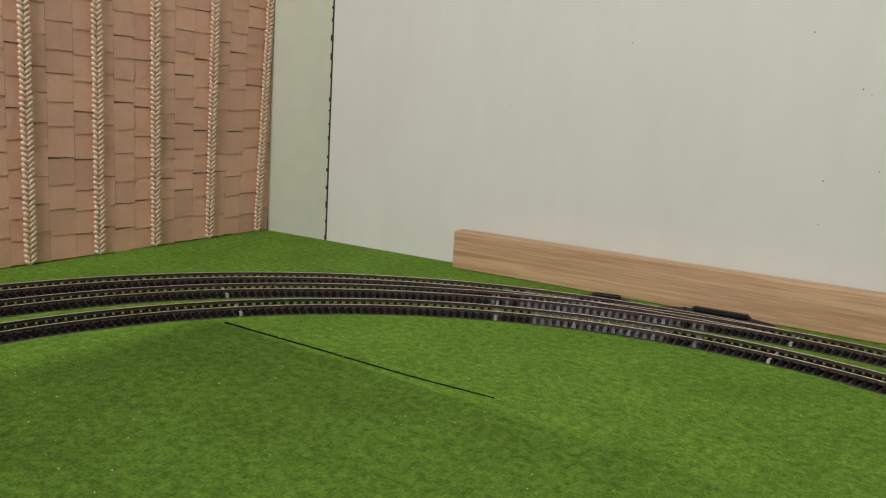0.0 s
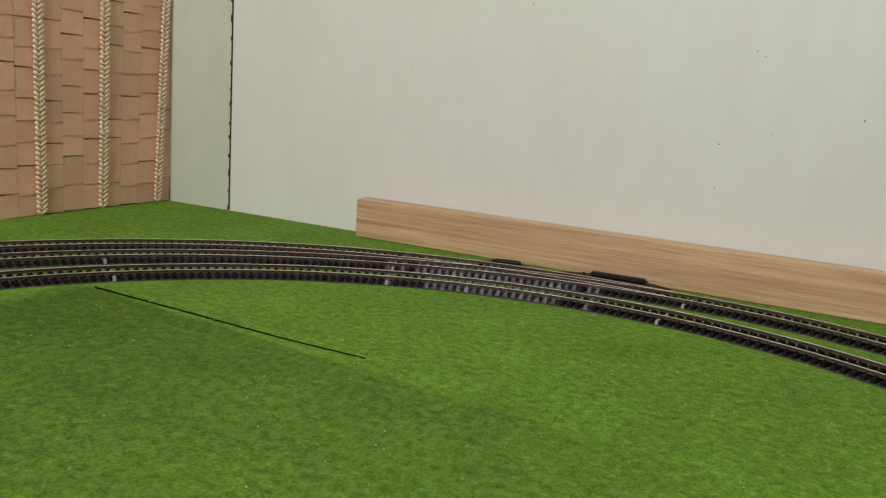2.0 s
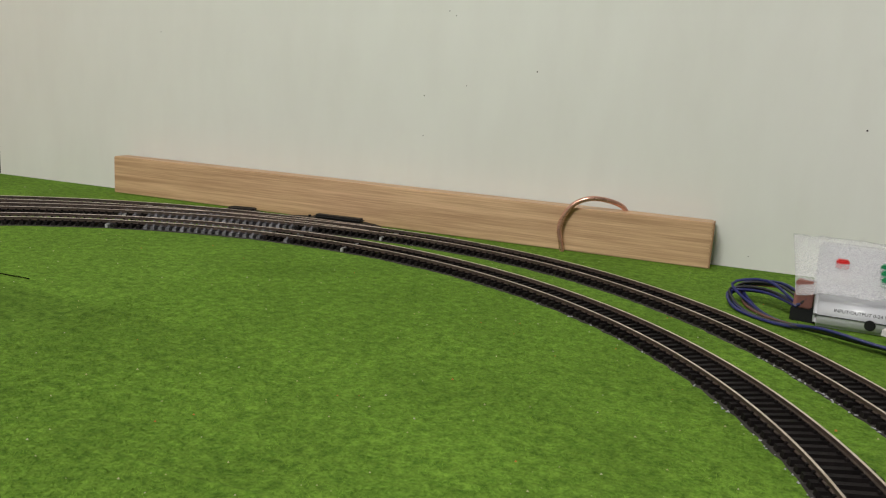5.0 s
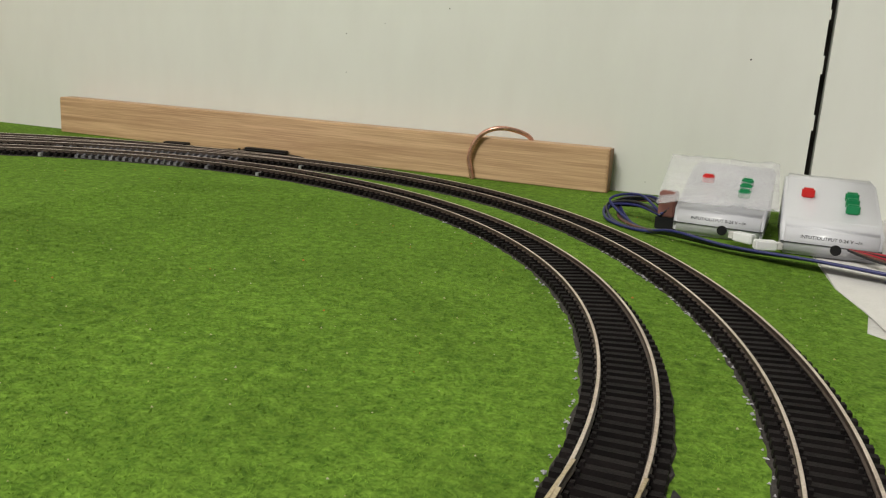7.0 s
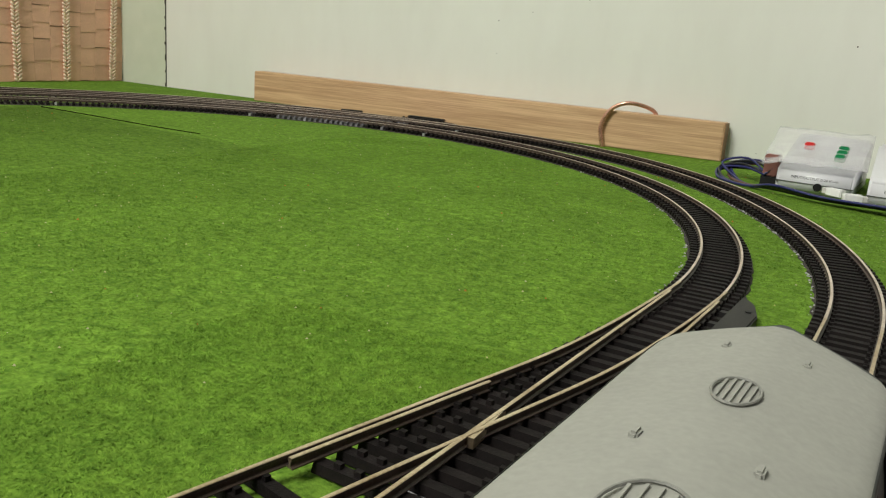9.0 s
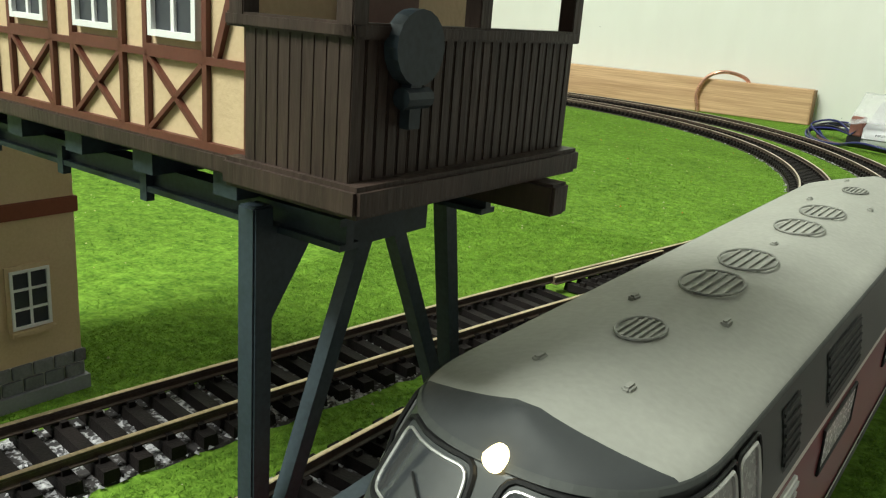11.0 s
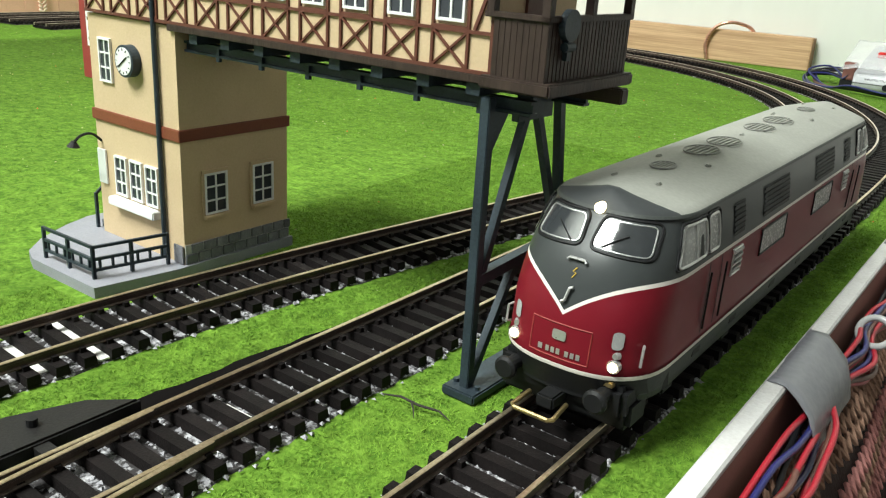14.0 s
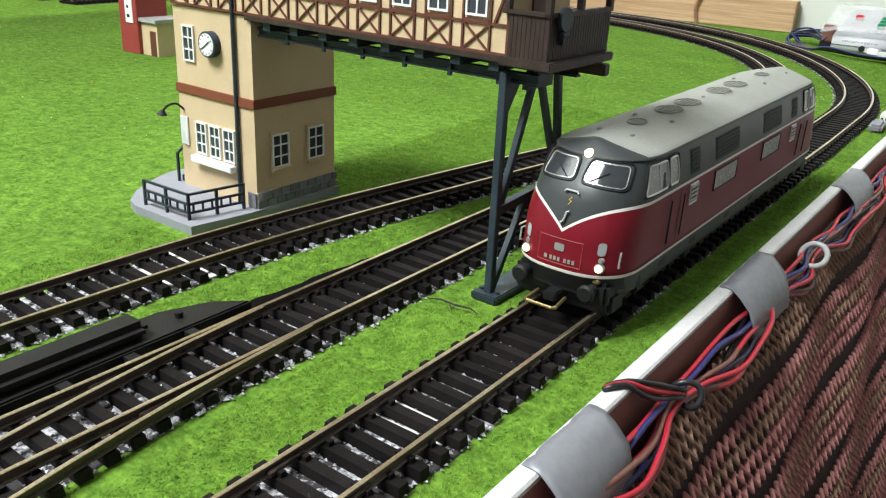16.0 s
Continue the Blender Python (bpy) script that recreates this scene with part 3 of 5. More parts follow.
lay_sleepers(outer, PATH_B_CURVE, 5.7, SLEEP_CURVE)
passing = thing("curved_track", label="curved model track branching off the outer loop beside the oak board", category="model track", group="model tracks")
rails(passing, PATH_C, top=6.05, metal=RAIL_FAR)
lay_sleepers(passing, PATH_C[18:], 5.7, SLEEP_CURVE)
main = thing("straight_track", label="straight model track with turnouts, gilded rails on dark sleepers", category="model track", group="model tracks")
rails(main, PATH_A_STRAIGHT)


def turnout_length(p):
    if -650 < p.y < -500:
        k = (-500 - p.y) / 150
        return 1.0 + 0.62 * k, 8.4 * k * -1
    if p.y < -930:
        k = min(1.0, (-930 - p.y) / 120)
        return 1.0 + 0.6 * k, 8.0 * k
    return 1.0, 0.0


lay_sleepers(main, PATH_A_STRAIGHT, 6.7, SLEEP_STRAIGHT, stretch=turnout_length)
front = thing("straight_track", label="straight model track along the table edge, gilded rails on dark sleepers", category="model track", group="model tracks")
rails(front, PATH_B_STRAIGHT)
lay_sleepers(front, PATH_B_STRAIGHT, 6.7, SLEEP_STRAIGHT)
siding = thing("siding_track", label="model siding track curving past the signal box", category="model track", group="model tracks")
rails(siding, SIDING, top=6.05)
lay_sleepers(siding, SIDING, 6.7, SLEEP_STRAIGHT, keep=lambda p: p.y < -655)
spur = thing("turnout_rails", label="slim turnout rails leaving the main track", category="model track", group="model tracks")
rails(spur, SPUR, top=6.05)
# frogs and check rails of the near turnout
part("check_rail", sweep_rail(shifted(straight(main_x, -655, -585), 6.9)), [RAIL, RAIL_SIDE], main)
part("check_rail", sweep_rail(shifted([p for p in SIDING if -660 < p.y < -585], 6.9)), [RAIL, RAIL_SIDE], siding)
bm = prism(B(), [(1101.4, -610), (1102.2, -598), (1103.0, -610), (1103.2, -622), (1100.8, -622)], 3.2, 5.8)
part("frog", bm, RAIL, main)
# joiners
for path, par in ((PATH_A_STRAIGHT, main), (PATH_B_STRAIGHT, front)):
    for y in (-520, -750, -935):
        p = min(path, key=lambda q: abs(q.y - y))
        for s in (-8.8, 8.8):
            part("rail_joiner", box(B(), p.x + s - 1.15, p.x + s + 1.15, p.y - 5, p.y + 5, 3.4, 4.7, 0.2), RAIL_SIDE, par)
# pale gaps at the joints of the inner curve
for a in (84, 115, 145):
    for par, rho in ((inner, 356.2), (outer, RHO_B(a))):
        c = CA + rho * Vector((math.cos(radians(a)), math.sin(radians(a))))
        part("joint_plate", box(B(), -15.0, 13.0, -1.0, 1.0, 0.6, 3.3, 0.1, Matrix.Translation((c.x, c.y, 0)) @ Matrix.Rotation(radians(a), 4, "Z")), PALEPANE, par)


def point_motor(x, y, turn, long, label, flip=1, raised=True, tall=9.0, wide=13.0):
    ob = thing("point_motor", x, y, 0.4, turn, label, "point motor", "point motors beside the turnouts")
    bm = prism(B(), [(0, -long / 2), (flip * wide * 0.55, -long / 2 + 8), (flip * wide, -long / 2 + 22), (flip * wide, long / 2 - 22), (flip * wide * 0.6, long / 2 - 8), (0, long / 2)], 0.3, 4.4 if raised else 5.6)
    bmesh.ops.bevel(bm, geom=[e for e in bm.edges if e.calc_length() > 3], offset=0.5, segments=2, affect="EDGES")
    part("base_plate", bm, BLACK, ob)
    if raised:
        part("cover", box(B(), min(flip * 2, flip * 11.5), max(flip * 2, flip * 11.5), -long * 0.28, long * 0.22, 4.2, tall, 1.9), BLACK, ob)
    part("screw", tube(B(), [(flip * 6, long / 2 - 20, 4.2), (flip * 6, long / 2 - 20, 6.0)], 1.1, 10), UNDER, ob)
    for k in range(5):
        part("clip", box(B(), -1.5 * flip - 2, -1.5 * flip + 2, -long * 0.35 + k * long * 0.16, -long * 0.35 + k * long * 0.16 + 3, 1.0, 3.6), BLACK, ob)
    return ob


point_motor(main_x(-510) + 14.5, -510, -3.7, 96, "flat black plastic point motor beside the near turnout", 1, False, wide=9.5)
point_motor(main_x(-935) - 15.5, -938, -3.7, 110, "black plastic point motor with raised cover beside the straight track", -1)
for a, r, n, lab in ((92.3, 427, 88, "black point motor against the oak board"), (103.8, 431, 46, "short black point motor beside the far turnout")):
    c = CA + r * Vector((math.cos(radians(a)), math.sin(radians(a))))
    far = point_motor(c.x, c.y, a, n, lab, 1, True, 7.6 if n > 60 else 5.6)
    if n > 60:
        part("throw_plate", box(B(), -7.5, -1.5, -24, 18, 2.8, 3.9, 0.2), PALEPANE, far, "pale metal throw plate")
for k, (col, z) in enumerate((("red", 2.0), ("black", 3.2), ("black", 4.0))):
    pts = smooth_line([(1137, -548 + k * 3, 2), (1142, -553 + k * 5, z + 2), (1149, -546 + k * 6, z + 1.5), (1156, -531 + k * 5, 1.5)], 2)
    tagged(part("motor_wire", tube(B(), pts, 0.65, 6), WIRES[col]), col + " wire from the point motor under the front track", "wire", group="wires of the point motor")

bm = B()
gap = [(y, 0.6 + 7.0 * ((-790 - y) / 100) ** 1.2 + random.uniform(-0.6, 0.6)) for y in range(-791, -895, -5)]
prism(bm, [(main_x(y) - 13.4, y) for y, _ in gap] + [(main_x(y) - 13.6 - w, y) for y, w in gap[::-1]], 0.1, 1.6)
tagged(part("mat_gap", bm, GAP), "dark ragged gap between the grass mat and the main track", "gap", kind="structure")

# ---- oak board leaning on the wall, copper pipe over it ----
bm = box(B(), 500, 1043, 0.5, 19, -0.2, 34.3, 0.8)
oak = tagged(part("oak_plank", bm, OAK), "long oak plank standing on edge against the wall", "plank")
bm = box(B(), 1043.05, 1043.9, 1, 18.5, 0.2, 33.8)
part("end_grain", bm, OAKEND, oak, "dark sawn end grain")
pts = smooth_line([(934.6, -4, -1), (932.5, -4.5, 8), (930.8, -4.5, 18), (934, -4, 29), (941, -3, 38), (952, -1, 42.8), (964, 4, 42.2), (975, 12, 37.5), (979, 15, 30), (980, 20.5, 20)], 2)
tagged(part("copper_pipe", tube(B(), pts, 1.9, 12), COPPER, smooth=True), "bent copper pipe looping over the oak plank", "pipe")

# ---- woven shade on the wall ----
shade = thing("woven_shade", label="brown woven paper wall hanging with braided straw cords", category="wall hanging")
CORDS = [4, -65, -132, -193, -258, -322, -388]
marks = sorted(CORDS, reverse=True)
edges = [22.0] + marks + [-455]
strips = []
for a, b in zip(edges, edges[1:]):
    n = 1 if abs(a - b) < 25 else (3 if random.random() < 0.7 else 4)
    cut = sorted([a + (b - a) * (k + random.uniform(-0.12, 0.12)) / n for k in range(1, n)], reverse=True)
    strips += list(zip([a, *cut], [*cut, b]))
def flare(y, z):
    """The free edge of the hanging swings out towards the corner with height."""
    return y + 0.055 * z * min(1.0, max(0.0, (y + 110) / 110))


for a, b in strips:
    z = 0.4
    d = random.uniform(0, 0.5)
    while z < 330:
        h = random.uniform(17, 26)
        bm = B()
        sk = random.uniform(-1.3, 1.3)
        vs = [bm.verts.new((x, flare(y, zz), zz)) for x, y, zz in ((250.15 + d, a - 0.12, z + 0.3), (250.15 + d, b + 0.12, z + sk + 0.3), (249.6 + d, b + 0.12, z + h + sk), (249.6 + d, a - 0.12, z + h))]
        back = [bm.verts.new((v.co.x - 0.9, v.co.y, v.co.z)) for v in vs]
        bm.faces.new(vs)
        bm.faces.new(back[::-1])
        for k in range(4):
            bm.faces.new((vs[k], back[k], back[(k + 1) % 4], vs[(k + 1) % 4]))
        part("paper_strip", bm, SHADE, shade)
        z += h
part("backing", box(B(), 244, 248.5, -455, 20, 0.3, 335), CORDBACK, shade)
braid = B()
for k in range(76):
    for s in (-1, 1):
        m = Matrix.Translation((1.2, s * 2.5 + random.uniform(-0.3, 0.3), 3 + k * 4.35 + s * 0.5)) @ Matrix.Rotation(s * random.uniform(0.6, 0.85), 4, "X") @ Matrix.Diagonal((1.2, 4.5, random.uniform(1.6, 2.0), 1))
        bmesh.ops.create_icosphere(braid, subdivisions=1, radius=1.0, matrix=m)
braid_mesh = mesh_of("braided_cord", braid, CORD, smooth=True)
for y in CORDS:
    ob = new("braided_cord", braid_mesh)
    ob.parent = shade
    ob.matrix_local = Matrix.Translation((251.8 * MM, y * MM, 0)) @ Matrix.Rotation(-math.atan2(flare(y, 300) - y, 300), 4, "X")
    tagged(ob, "pale braided straw cord", kind="stuff")

# ---- signal box spanning the siding ----
def lattice_window(parent, x, z, w, h, depth_y, axis="front", cols=2, rows=3, sill=True):
    """A white glazed window on a wall; axis front: lies in x-z facing -y, side: lies in y-z facing +x."""
    win = B()

    def put(bm, a0, a1, b0, b1, d0, d1):
        if axis == "front":
            box(bm, a0, a1, depth_y - d1, depth_y - d0, b0, b1)
        else:
            box(bm, depth_y + d0, depth_y + d1, a0, a1, b0, b1)

    t = 0.6
    rings = []
    for d, e in ((0.0, 0.0), (0.8, 0.0), (0.8, t), (0.0, t)):
        pts = [(x + e, z + e), (x + w - e, z + e), (x + w - e, z + h - e), (x + e, z + h - e)]
        rings.append([win.verts.new((p, depth_y - d, q) if axis == "front" else (depth_y + d, p, q)) for p, q in pts])
    for i in range(4):
        for k in range(4):
            win.faces.new((rings[i][k], rings[i][(k + 1) % 4], rings[(i + 1) % 4][(k + 1) % 4], rings[(i + 1) % 4][k]))
    w_ob = part("window", win, WHITE, parent, "white lattice window frame")
    for c in range(1, cols):
        bm = B()
        put(bm, x + w * c / cols - 0.25, x + w * c / cols + 0.25, z + t, z + h - t, 0.0, 0.6)
        part("glazing_bar", bm, WHITE, w_ob)
    for r in range(1, rows):
        bm = B()
        put(bm, x + t, x + w - t, z + h * r / rows - 0.25, z + h * r / rows + 0.25, 0.0, 0.62)
        part("glazing_bar", bm, WHITE, w_ob)
    for c in range(cols):
        for r in range(rows):
            bm = B()
            put(bm, x + w * c / cols + 0.2, x + w * (c + 1) / cols - 0.2, z + h * r / rows + 0.2, z + h * (r + 1) / rows - 0.2, 0.05, 0.3)
            part("pane", bm, PANE, w_ob)
    return w_ob


box_x, box_y = 1022.3, -825.2
sb = thing("signal_box", box_x, box_y, 0, -4.3, "tan half-timbered model signal box on a steel leg, bridging the siding", "model building")
part("base_slab", prism(B(), [(-41, -26.0), (-34, -28.6), (-2, -28.0), (1.5, -4), (1.5, 41), (-60, 41), (-60, 4), (-56, -6), (-49, -18)], -0.3, 3.2), SLAB, sb, "pale grey stone platform")
house = part("lower_storey", box(B(), -43, 0, 0, 40, 3, 72), TAN, sb, "smooth tan rendered walls")
bandm = B()
box(bandm, -43.7, 0.7, -0.7, 40.7, 40.2, 43.6, 0.2)
part("storey_band", bandm, BAND, sb, "red-brown moulding")
# plinth stones with pale joints
plinth = part("plinth", box(B(), -43.3, 0.35, 0.05, 40.35, 3.1, 9.2), MORTAR, sb)
for k in range(9):
    for r in range(2):
        a = -0.3 + k * 4.5 + (2.2 if r else 0)
        part("stone", box(B(), 0.2, 0.85, max(a + 0.2, -0.3), min(a + 4.3, 40.6), 3.3 + r * 3.2, 6.2 + r * 3.1, 0.15), STONE, plinth)
for k in range(8, 9):
    a = -43 + k * 4.8
    part("stone", box(B(), a + 0.2, a + 4.6, -0.8, -0.2, 3.3, 9.0, 0.15), STONE, plinth)
for y in (7.5, 25.5):
    lattice_window(sb, y, 17.2, 8.2, 12.6, 0.0, "side")
    part("window_sill", box(B(), 0, 1.5, y - 0.6, y + 8.8, 15.8, 17.0, 0.2), TAN, house)
    fr = B()
    box(fr, 0, 0.5, y - 0.8, y, 17, 30.6)
    box(fr, 0, 0.5, y + 8.2, y + 9.0, 17, 30.6)
    box(fr, 0, 0.5, y - 0.8, y + 9.0, 29.8, 30.8)
    part("window_surround", fr, TAN, house)
for x in (-33.2, -25.2, -17.2):
    lattice_window(sb, x, 18.0, 6.2, 12.4, 0.0, "front")
part("flower_box", box(B(), -34.5, -10.8, -3.0, -0.1, 14.8, 17.4, 0.3), WHITE, house, "long white window sill")
lattice_window(sb, -37.5, 52.5, 6.4, 13.0, 0.0, "front")
clock = part("clock", tube(B(), [(-20.8, -0.1, 60.4), (-20.8, -2.8, 60.4)], [4.6, 4.6], 28), STEEL, sb, "round station clock in a dark rim")
part("clock_face", tube(B(), [(-20.8, -2.7, 60.4), (-20.8, -3.05, 60.4)], [3.9, 3.9], 28), WHITE, clock)
hm = B()
beam(hm, (-20.8, -3.2, 60.4), (-18.9, -3.2, 61.7), 0.35, 0.2)
beam(hm, (-20.8, -3.2, 60.4), (-23.3, -3.2, 58.6), 0.3, 0.2)
for k in range(12):
    a = k * math.pi / 6
    c, s = math.cos(a), math.sin(a)
    beam(hm, (-20.8 + 3.0 * c, -3.15, 60.4 + 3.0 * s), (-20.8 + 3.6 * c, -3.15, 60.4 + 3.6 * s), 0.25, 0.15)
part("clock_hands", hm, BLACK, clock)
part("drainpipe", tube(B(), [(-8.3, -1.0, 4), (-8.3, -1.0, 104)], 0.75, 10), STEEL, house, "dark downpipe")
sign = part("notice_board", box(B(), -42.4, -38.0, -0.7, -0.1, 20, 31, 0.1), WHITE, house)
lm = B()
tube(lm, smooth_line([(-40.5, 0, 33.5), (-41, -3, 36), (-42, -6, 35.5), (-42.6, -8, 33.6)], 0.8), 0.45, 6)
tube(lm, [(-42.6, -8, 34.0), (-42.8, -8.2, 32.2)], [0.7, 2.0], 12)
part("wall_lamp", lm, BLACK, house, "black bracket lamp")


def railing(p, q, n):
    bm = B()
    p, q = Vector(p), Vector(q)
    for k in range(n + 1):
        c = p.lerp(q, k / n)
        beam(bm, c, c + Vector((0, 0, 9.8)), 0.9, 0.9, Vector((1, 0, 0)))
    for z in (2.6, 5.8, 9.4):
        beam(bm, p + Vector((0, 0, z)), q + Vector((0, 0, z)), 0.8, 0.8)
    m = n * 3
    for k in range(m):
        c = p.lerp(q, (k + 0.5) / m)
        beam(bm, c + Vector((0, 0, 2.6)), c + Vector((0, 0, 5.8)), 0.6, 0.6, Vector((1, 0, 0)))
    return bm


part("railing", railing((-7.7, -24.4, 3.2), (-32.0, -25.4, 3.2), 2), STEEL, sb, "dark blue-grey railing")
part("railing", railing((-7.7, -24.4, 3.2), (-4.0, -3.1, 3.2), 2), STEEL, sb, "dark blue-grey railing")
st = B()
for k in range(4):
    box(st, -47.5, -44.0, 2 + k * 2.2, 4.2 + k * 2.2, 3 + k * 2.6, 5.5 + k * 2.6)
beam(st, (-47.5, 0.5, 3), (-47.5, 0.5, 15), 0.9, 0.9, Vector((1, 0, 0)))
beam(st, (-47.5, 0.5, 14.6), (-47.5, 11, 23), 0.8, 0.8)
part("side_steps", st, STEEL, sb)

# bridge cabin
cabin = part("cabin", box(B(), -43, 104.6, -0.4, 30, 72.4, 112), TAN, sb, "cream cabin walls between dark timbers")
FY = -0.4


def timber(p, q, w=1.0):
    bm = B()
    d = Vector((q[0] - p[0], 0, q[1] - p[1])).normalized()
    s = Vector((-d.z, 0, d.x)) * w / 2
    c = [Vector((p[0], 0, p[1])) - s, Vector((q[0], 0, q[1])) - s, Vector((q[0], 0, q[1])) + s, Vector((p[0], 0, p[1])) + s]
    lo = [bm.verts.new((v.x, FY + 0.05, v.z)) for v in c]
    hi = [bm.verts.new((v.x, FY - 0.55, v.z)) for v in c]
    bm.faces.new(lo)
    bm.faces.new(hi[::-1])
    for k in range(4):
        bm.faces.new((lo[k], hi[k], hi[(k + 1) % 4], lo[(k + 1) % 4]))
    part("timber", bm, TIMBER, cabin)


timber((-43, 72.9), (104.6, 72.9), 0.85)
timber((-43, 80.6), (104.6, 80.6), 0.7)
timber((-43, 110.5), (104.6, 110.5), 1.4)
timber((104.0, 72.6), (104.0, 111), 1.1)
x = 98.0
while x > -43:
    timber((x, 73), (x, 111), 0.65)
    x0 = x - 9.0
    if x0 > -43:
        timber((x0, 73), (x0, 111), 0.65)
        timber((x0 + 0.4, 73.4), (x - 0.4, 80.2), 0.48)
        timber((x0 + 0.4, 80.2), (x - 0.4, 73.4), 0.48)
        if x0 > -40:
            lattice_window(sb, x0 + 0.9, 82.2, 7.2, 16.0, FY, "front", 2, 3)
            timber((x0, 81.2), (x, 81.2), 0.5)
    x -= 13.1
timber((99.5, 81), (103.6, 92), 0.7)
part("cabin_roof", prism(B(), [(-48, -6), (124, -6), (124, 36), (-48, 36)], 112, 115), TILES, sb, "dark tiled roof")
# floor girder and cross beams
part("floor_edge", box(B(), -2, 117.5, -1.2, 31, 70.8, 72.6, 0.2), DKWOOD, sb)
for k in range(8):
    part("floor_beam", box(B(), 6 + k * 13.1, 9.4 + k * 13.1, 0.2, 30, 68.2, 70.9), STEEL, sb)
for y in (4.0, 26.0):
    prof = [(-1.3, 65.3), (1.3, 65.3), (1.3, 65.9), (0.5, 65.9), (0.5, 67.6), (1.3, 67.6), (1.3, 68.3), (-1.3, 68.3), (-1.3, 67.6), (-0.5, 67.6), (-0.5, 65.9), (-1.3, 65.9)]
    gm = prism(B(), prof, 0.2, 112)
    for v in gm.verts:
        v.co = Vector((v.co.z, y + v.co.x, v.co.y))
    part("girder", gm, STEEL, sb, "blue-grey steel girder")
for k in range(6):
    part("girder_rib", box(B(), 14 + k * 17, 15.2 + k * 17, 2.6, 3.6, 64.2, 67.6), STEEL, sb)
# balcony
balc = part("balcony_floor", box(B(), 102.5, 118.8, -2.8, 33.0, 70.4, 73.0, 0.4), DKWOOD, sb, "dark planked balcony")
for k in range(24):
    y = -1.6 + k * 1.42
    part("plank", box(B(), 115.8, 116.8, y, y + 1.3, 72.6, 84.2, 0.12), DKWOOD, balc)
for k in range(9):
    x = 104.7 + k * 1.36
    part("plank", box(B(), x, x + 1.38, -1.9, -1.1, 72.6, 84.2, 0.1), DKWOOD, balc)
hr = B()
box(hr, 102.6, 117.4, -2.4, -0.6, 84.0, 85.2, 0.2)
box(hr, 115.4, 117.4, -2.4, 32.6, 84.0, 85.2, 0.2)
part("handrail", hr, DKWOOD, balc)
for x, y in ((104, -1.4), (116.3, -1.4), (116.3, 32), (116.3, 15)):
    part("roof_post", box(B(), x - 0.9, x + 0.9, y - 0.9, y + 0.9, 84, 112, 0.1), DKWOOD, balc)
part("door", box(B(), 104.65, 105.3, 9, 20, 73, 105), TIMBER, cabin)
bell = part("bell_disc", tube(B(), [(117.0, 4.5, 83.5), (118.4, 4.5, 83.5)], [3.0, 3.0], 20), STEEL, sb, "round dark signal bell")
bb = B()
beam(bb, (117.6, 4.5, 84), (117.6, 4.5, 77), 1.4, 1.0, Vector((1, 0, 0)))
tube(bb, [(117.8, 3.0, 79.5), (117.8, 6.2, 79.5)], 0.9, 10)
part("bell_bracket", bb, STEEL, bell)
for y in (8.0, 24.0):
    part("bracket_beam", box(B(), 105.2 if y < 10 else 98, 109 if y < 10 else 121, y, y + 3.2, 67.0, 70.35, 0.3), STEEL if y < 10 else DKWOOD, sb)
# steel trestle leg
leg = part("leg_plate", box(B(), 98.6, 107.6, -2.5, 40, 0.2, 2.6, 0.4), STEEL, sb, "blue-grey foot plate")
part("post", box(B(), 101.9, 104.3, -0.4, 2.0, 2.4, 68.2, 0.2), STEEL, sb)
part("post", box(B(), 102.1, 104.1, 34.6, 36.6, 2.4, 30, 0.2), STEEL, sb)
pm = B()
beam(pm, (103.1, 35.6, 29), (103.1, 29.4, 68.4), 2.0, 2.0, Vector((1, 0, 0)))
part("post", pm, STEEL, sb)
for p, q in (((103.1, 1.8, 26.5), (103.1, 15.6, 63)), ((103.1, 34.6, 31), (103.1, 20.5, 63)), ((103.1, 1.8, 3.2), (103.1, 16.5, 28)), ((103.1, 34.6, 3.4), (103.1, 21.0, 29))):
    bm = B()
    beam(bm, p, q, 1.9, 1.7, Vector((1, 0, 0)))
    part("brace", bm, STEEL, sb)
bm = B()
beam(bm, (103.1, 1.5, 28.4), (103.1, 36.0, 30.6), 2.6, 2.4, Vector((1, 0, 0)))
part("crossbar", bm, STEEL, sb)
part("gusset", prism(B(), [(102.2, 11.5), (104.0, 11.5), (104.0, 25.5), (102.2, 25.5)], 62.0, 67.0), STEEL, sb)
for x, y in ((100.2, 1.0), (106.0, 1.0), (100.2, 35.6), (106.0, 35.6)):
    part("foot_bolt", tube(B(), [(x, y, 2.5), (x, y, 3.4)], 0.7, 8), STEEL, leg)
part("foot_gusset", prism(B(), [(102.2, 30.0), (104.0, 30.0), (104.0, 37.5), (102.2, 37.5)], 2.5, 5.4), STEEL, sb)
gm = prism(B(), [(2.0, 66.0), (8.5, 66.0), (6.5, 63.0), (2.0, 56.5)], 102.3, 103.9)
for v in gm.verts:
    v.co = Vector((v.co.z, v.co.x, v.co.y))
part("gusset", gm, STEEL, sb)
part("gusset", box(B(), 102.2, 104.0, 15.0, 22.8, 25.5, 29, 0.2), STEEL, sb)

# ---- red model shed far across the grass ----
shed = thing("model_shed", 697, -630, 0, -4, "small red model building with a pale sign and a tan annex", "model building")
part("wall", box(B(), -11, 11, 0, 26, 0, 62, 0.3), REDWALL, shed)
part("sign_panel", box(B(), -2.5, 6.5, -0.7, 0.1, 22, 60, 0.2), WHITE, shed, "tall white sign with worn dark marks")
bm = B()
for k in range(5):
    box(bm, random.uniform(-1.5, 1), random.uniform(2, 5.5), -0.95, -0.6, 26 + k * 6.5, 26 + k * 6.5 + 2.2)
part("sign_bars", bm, GRILLE, shed)
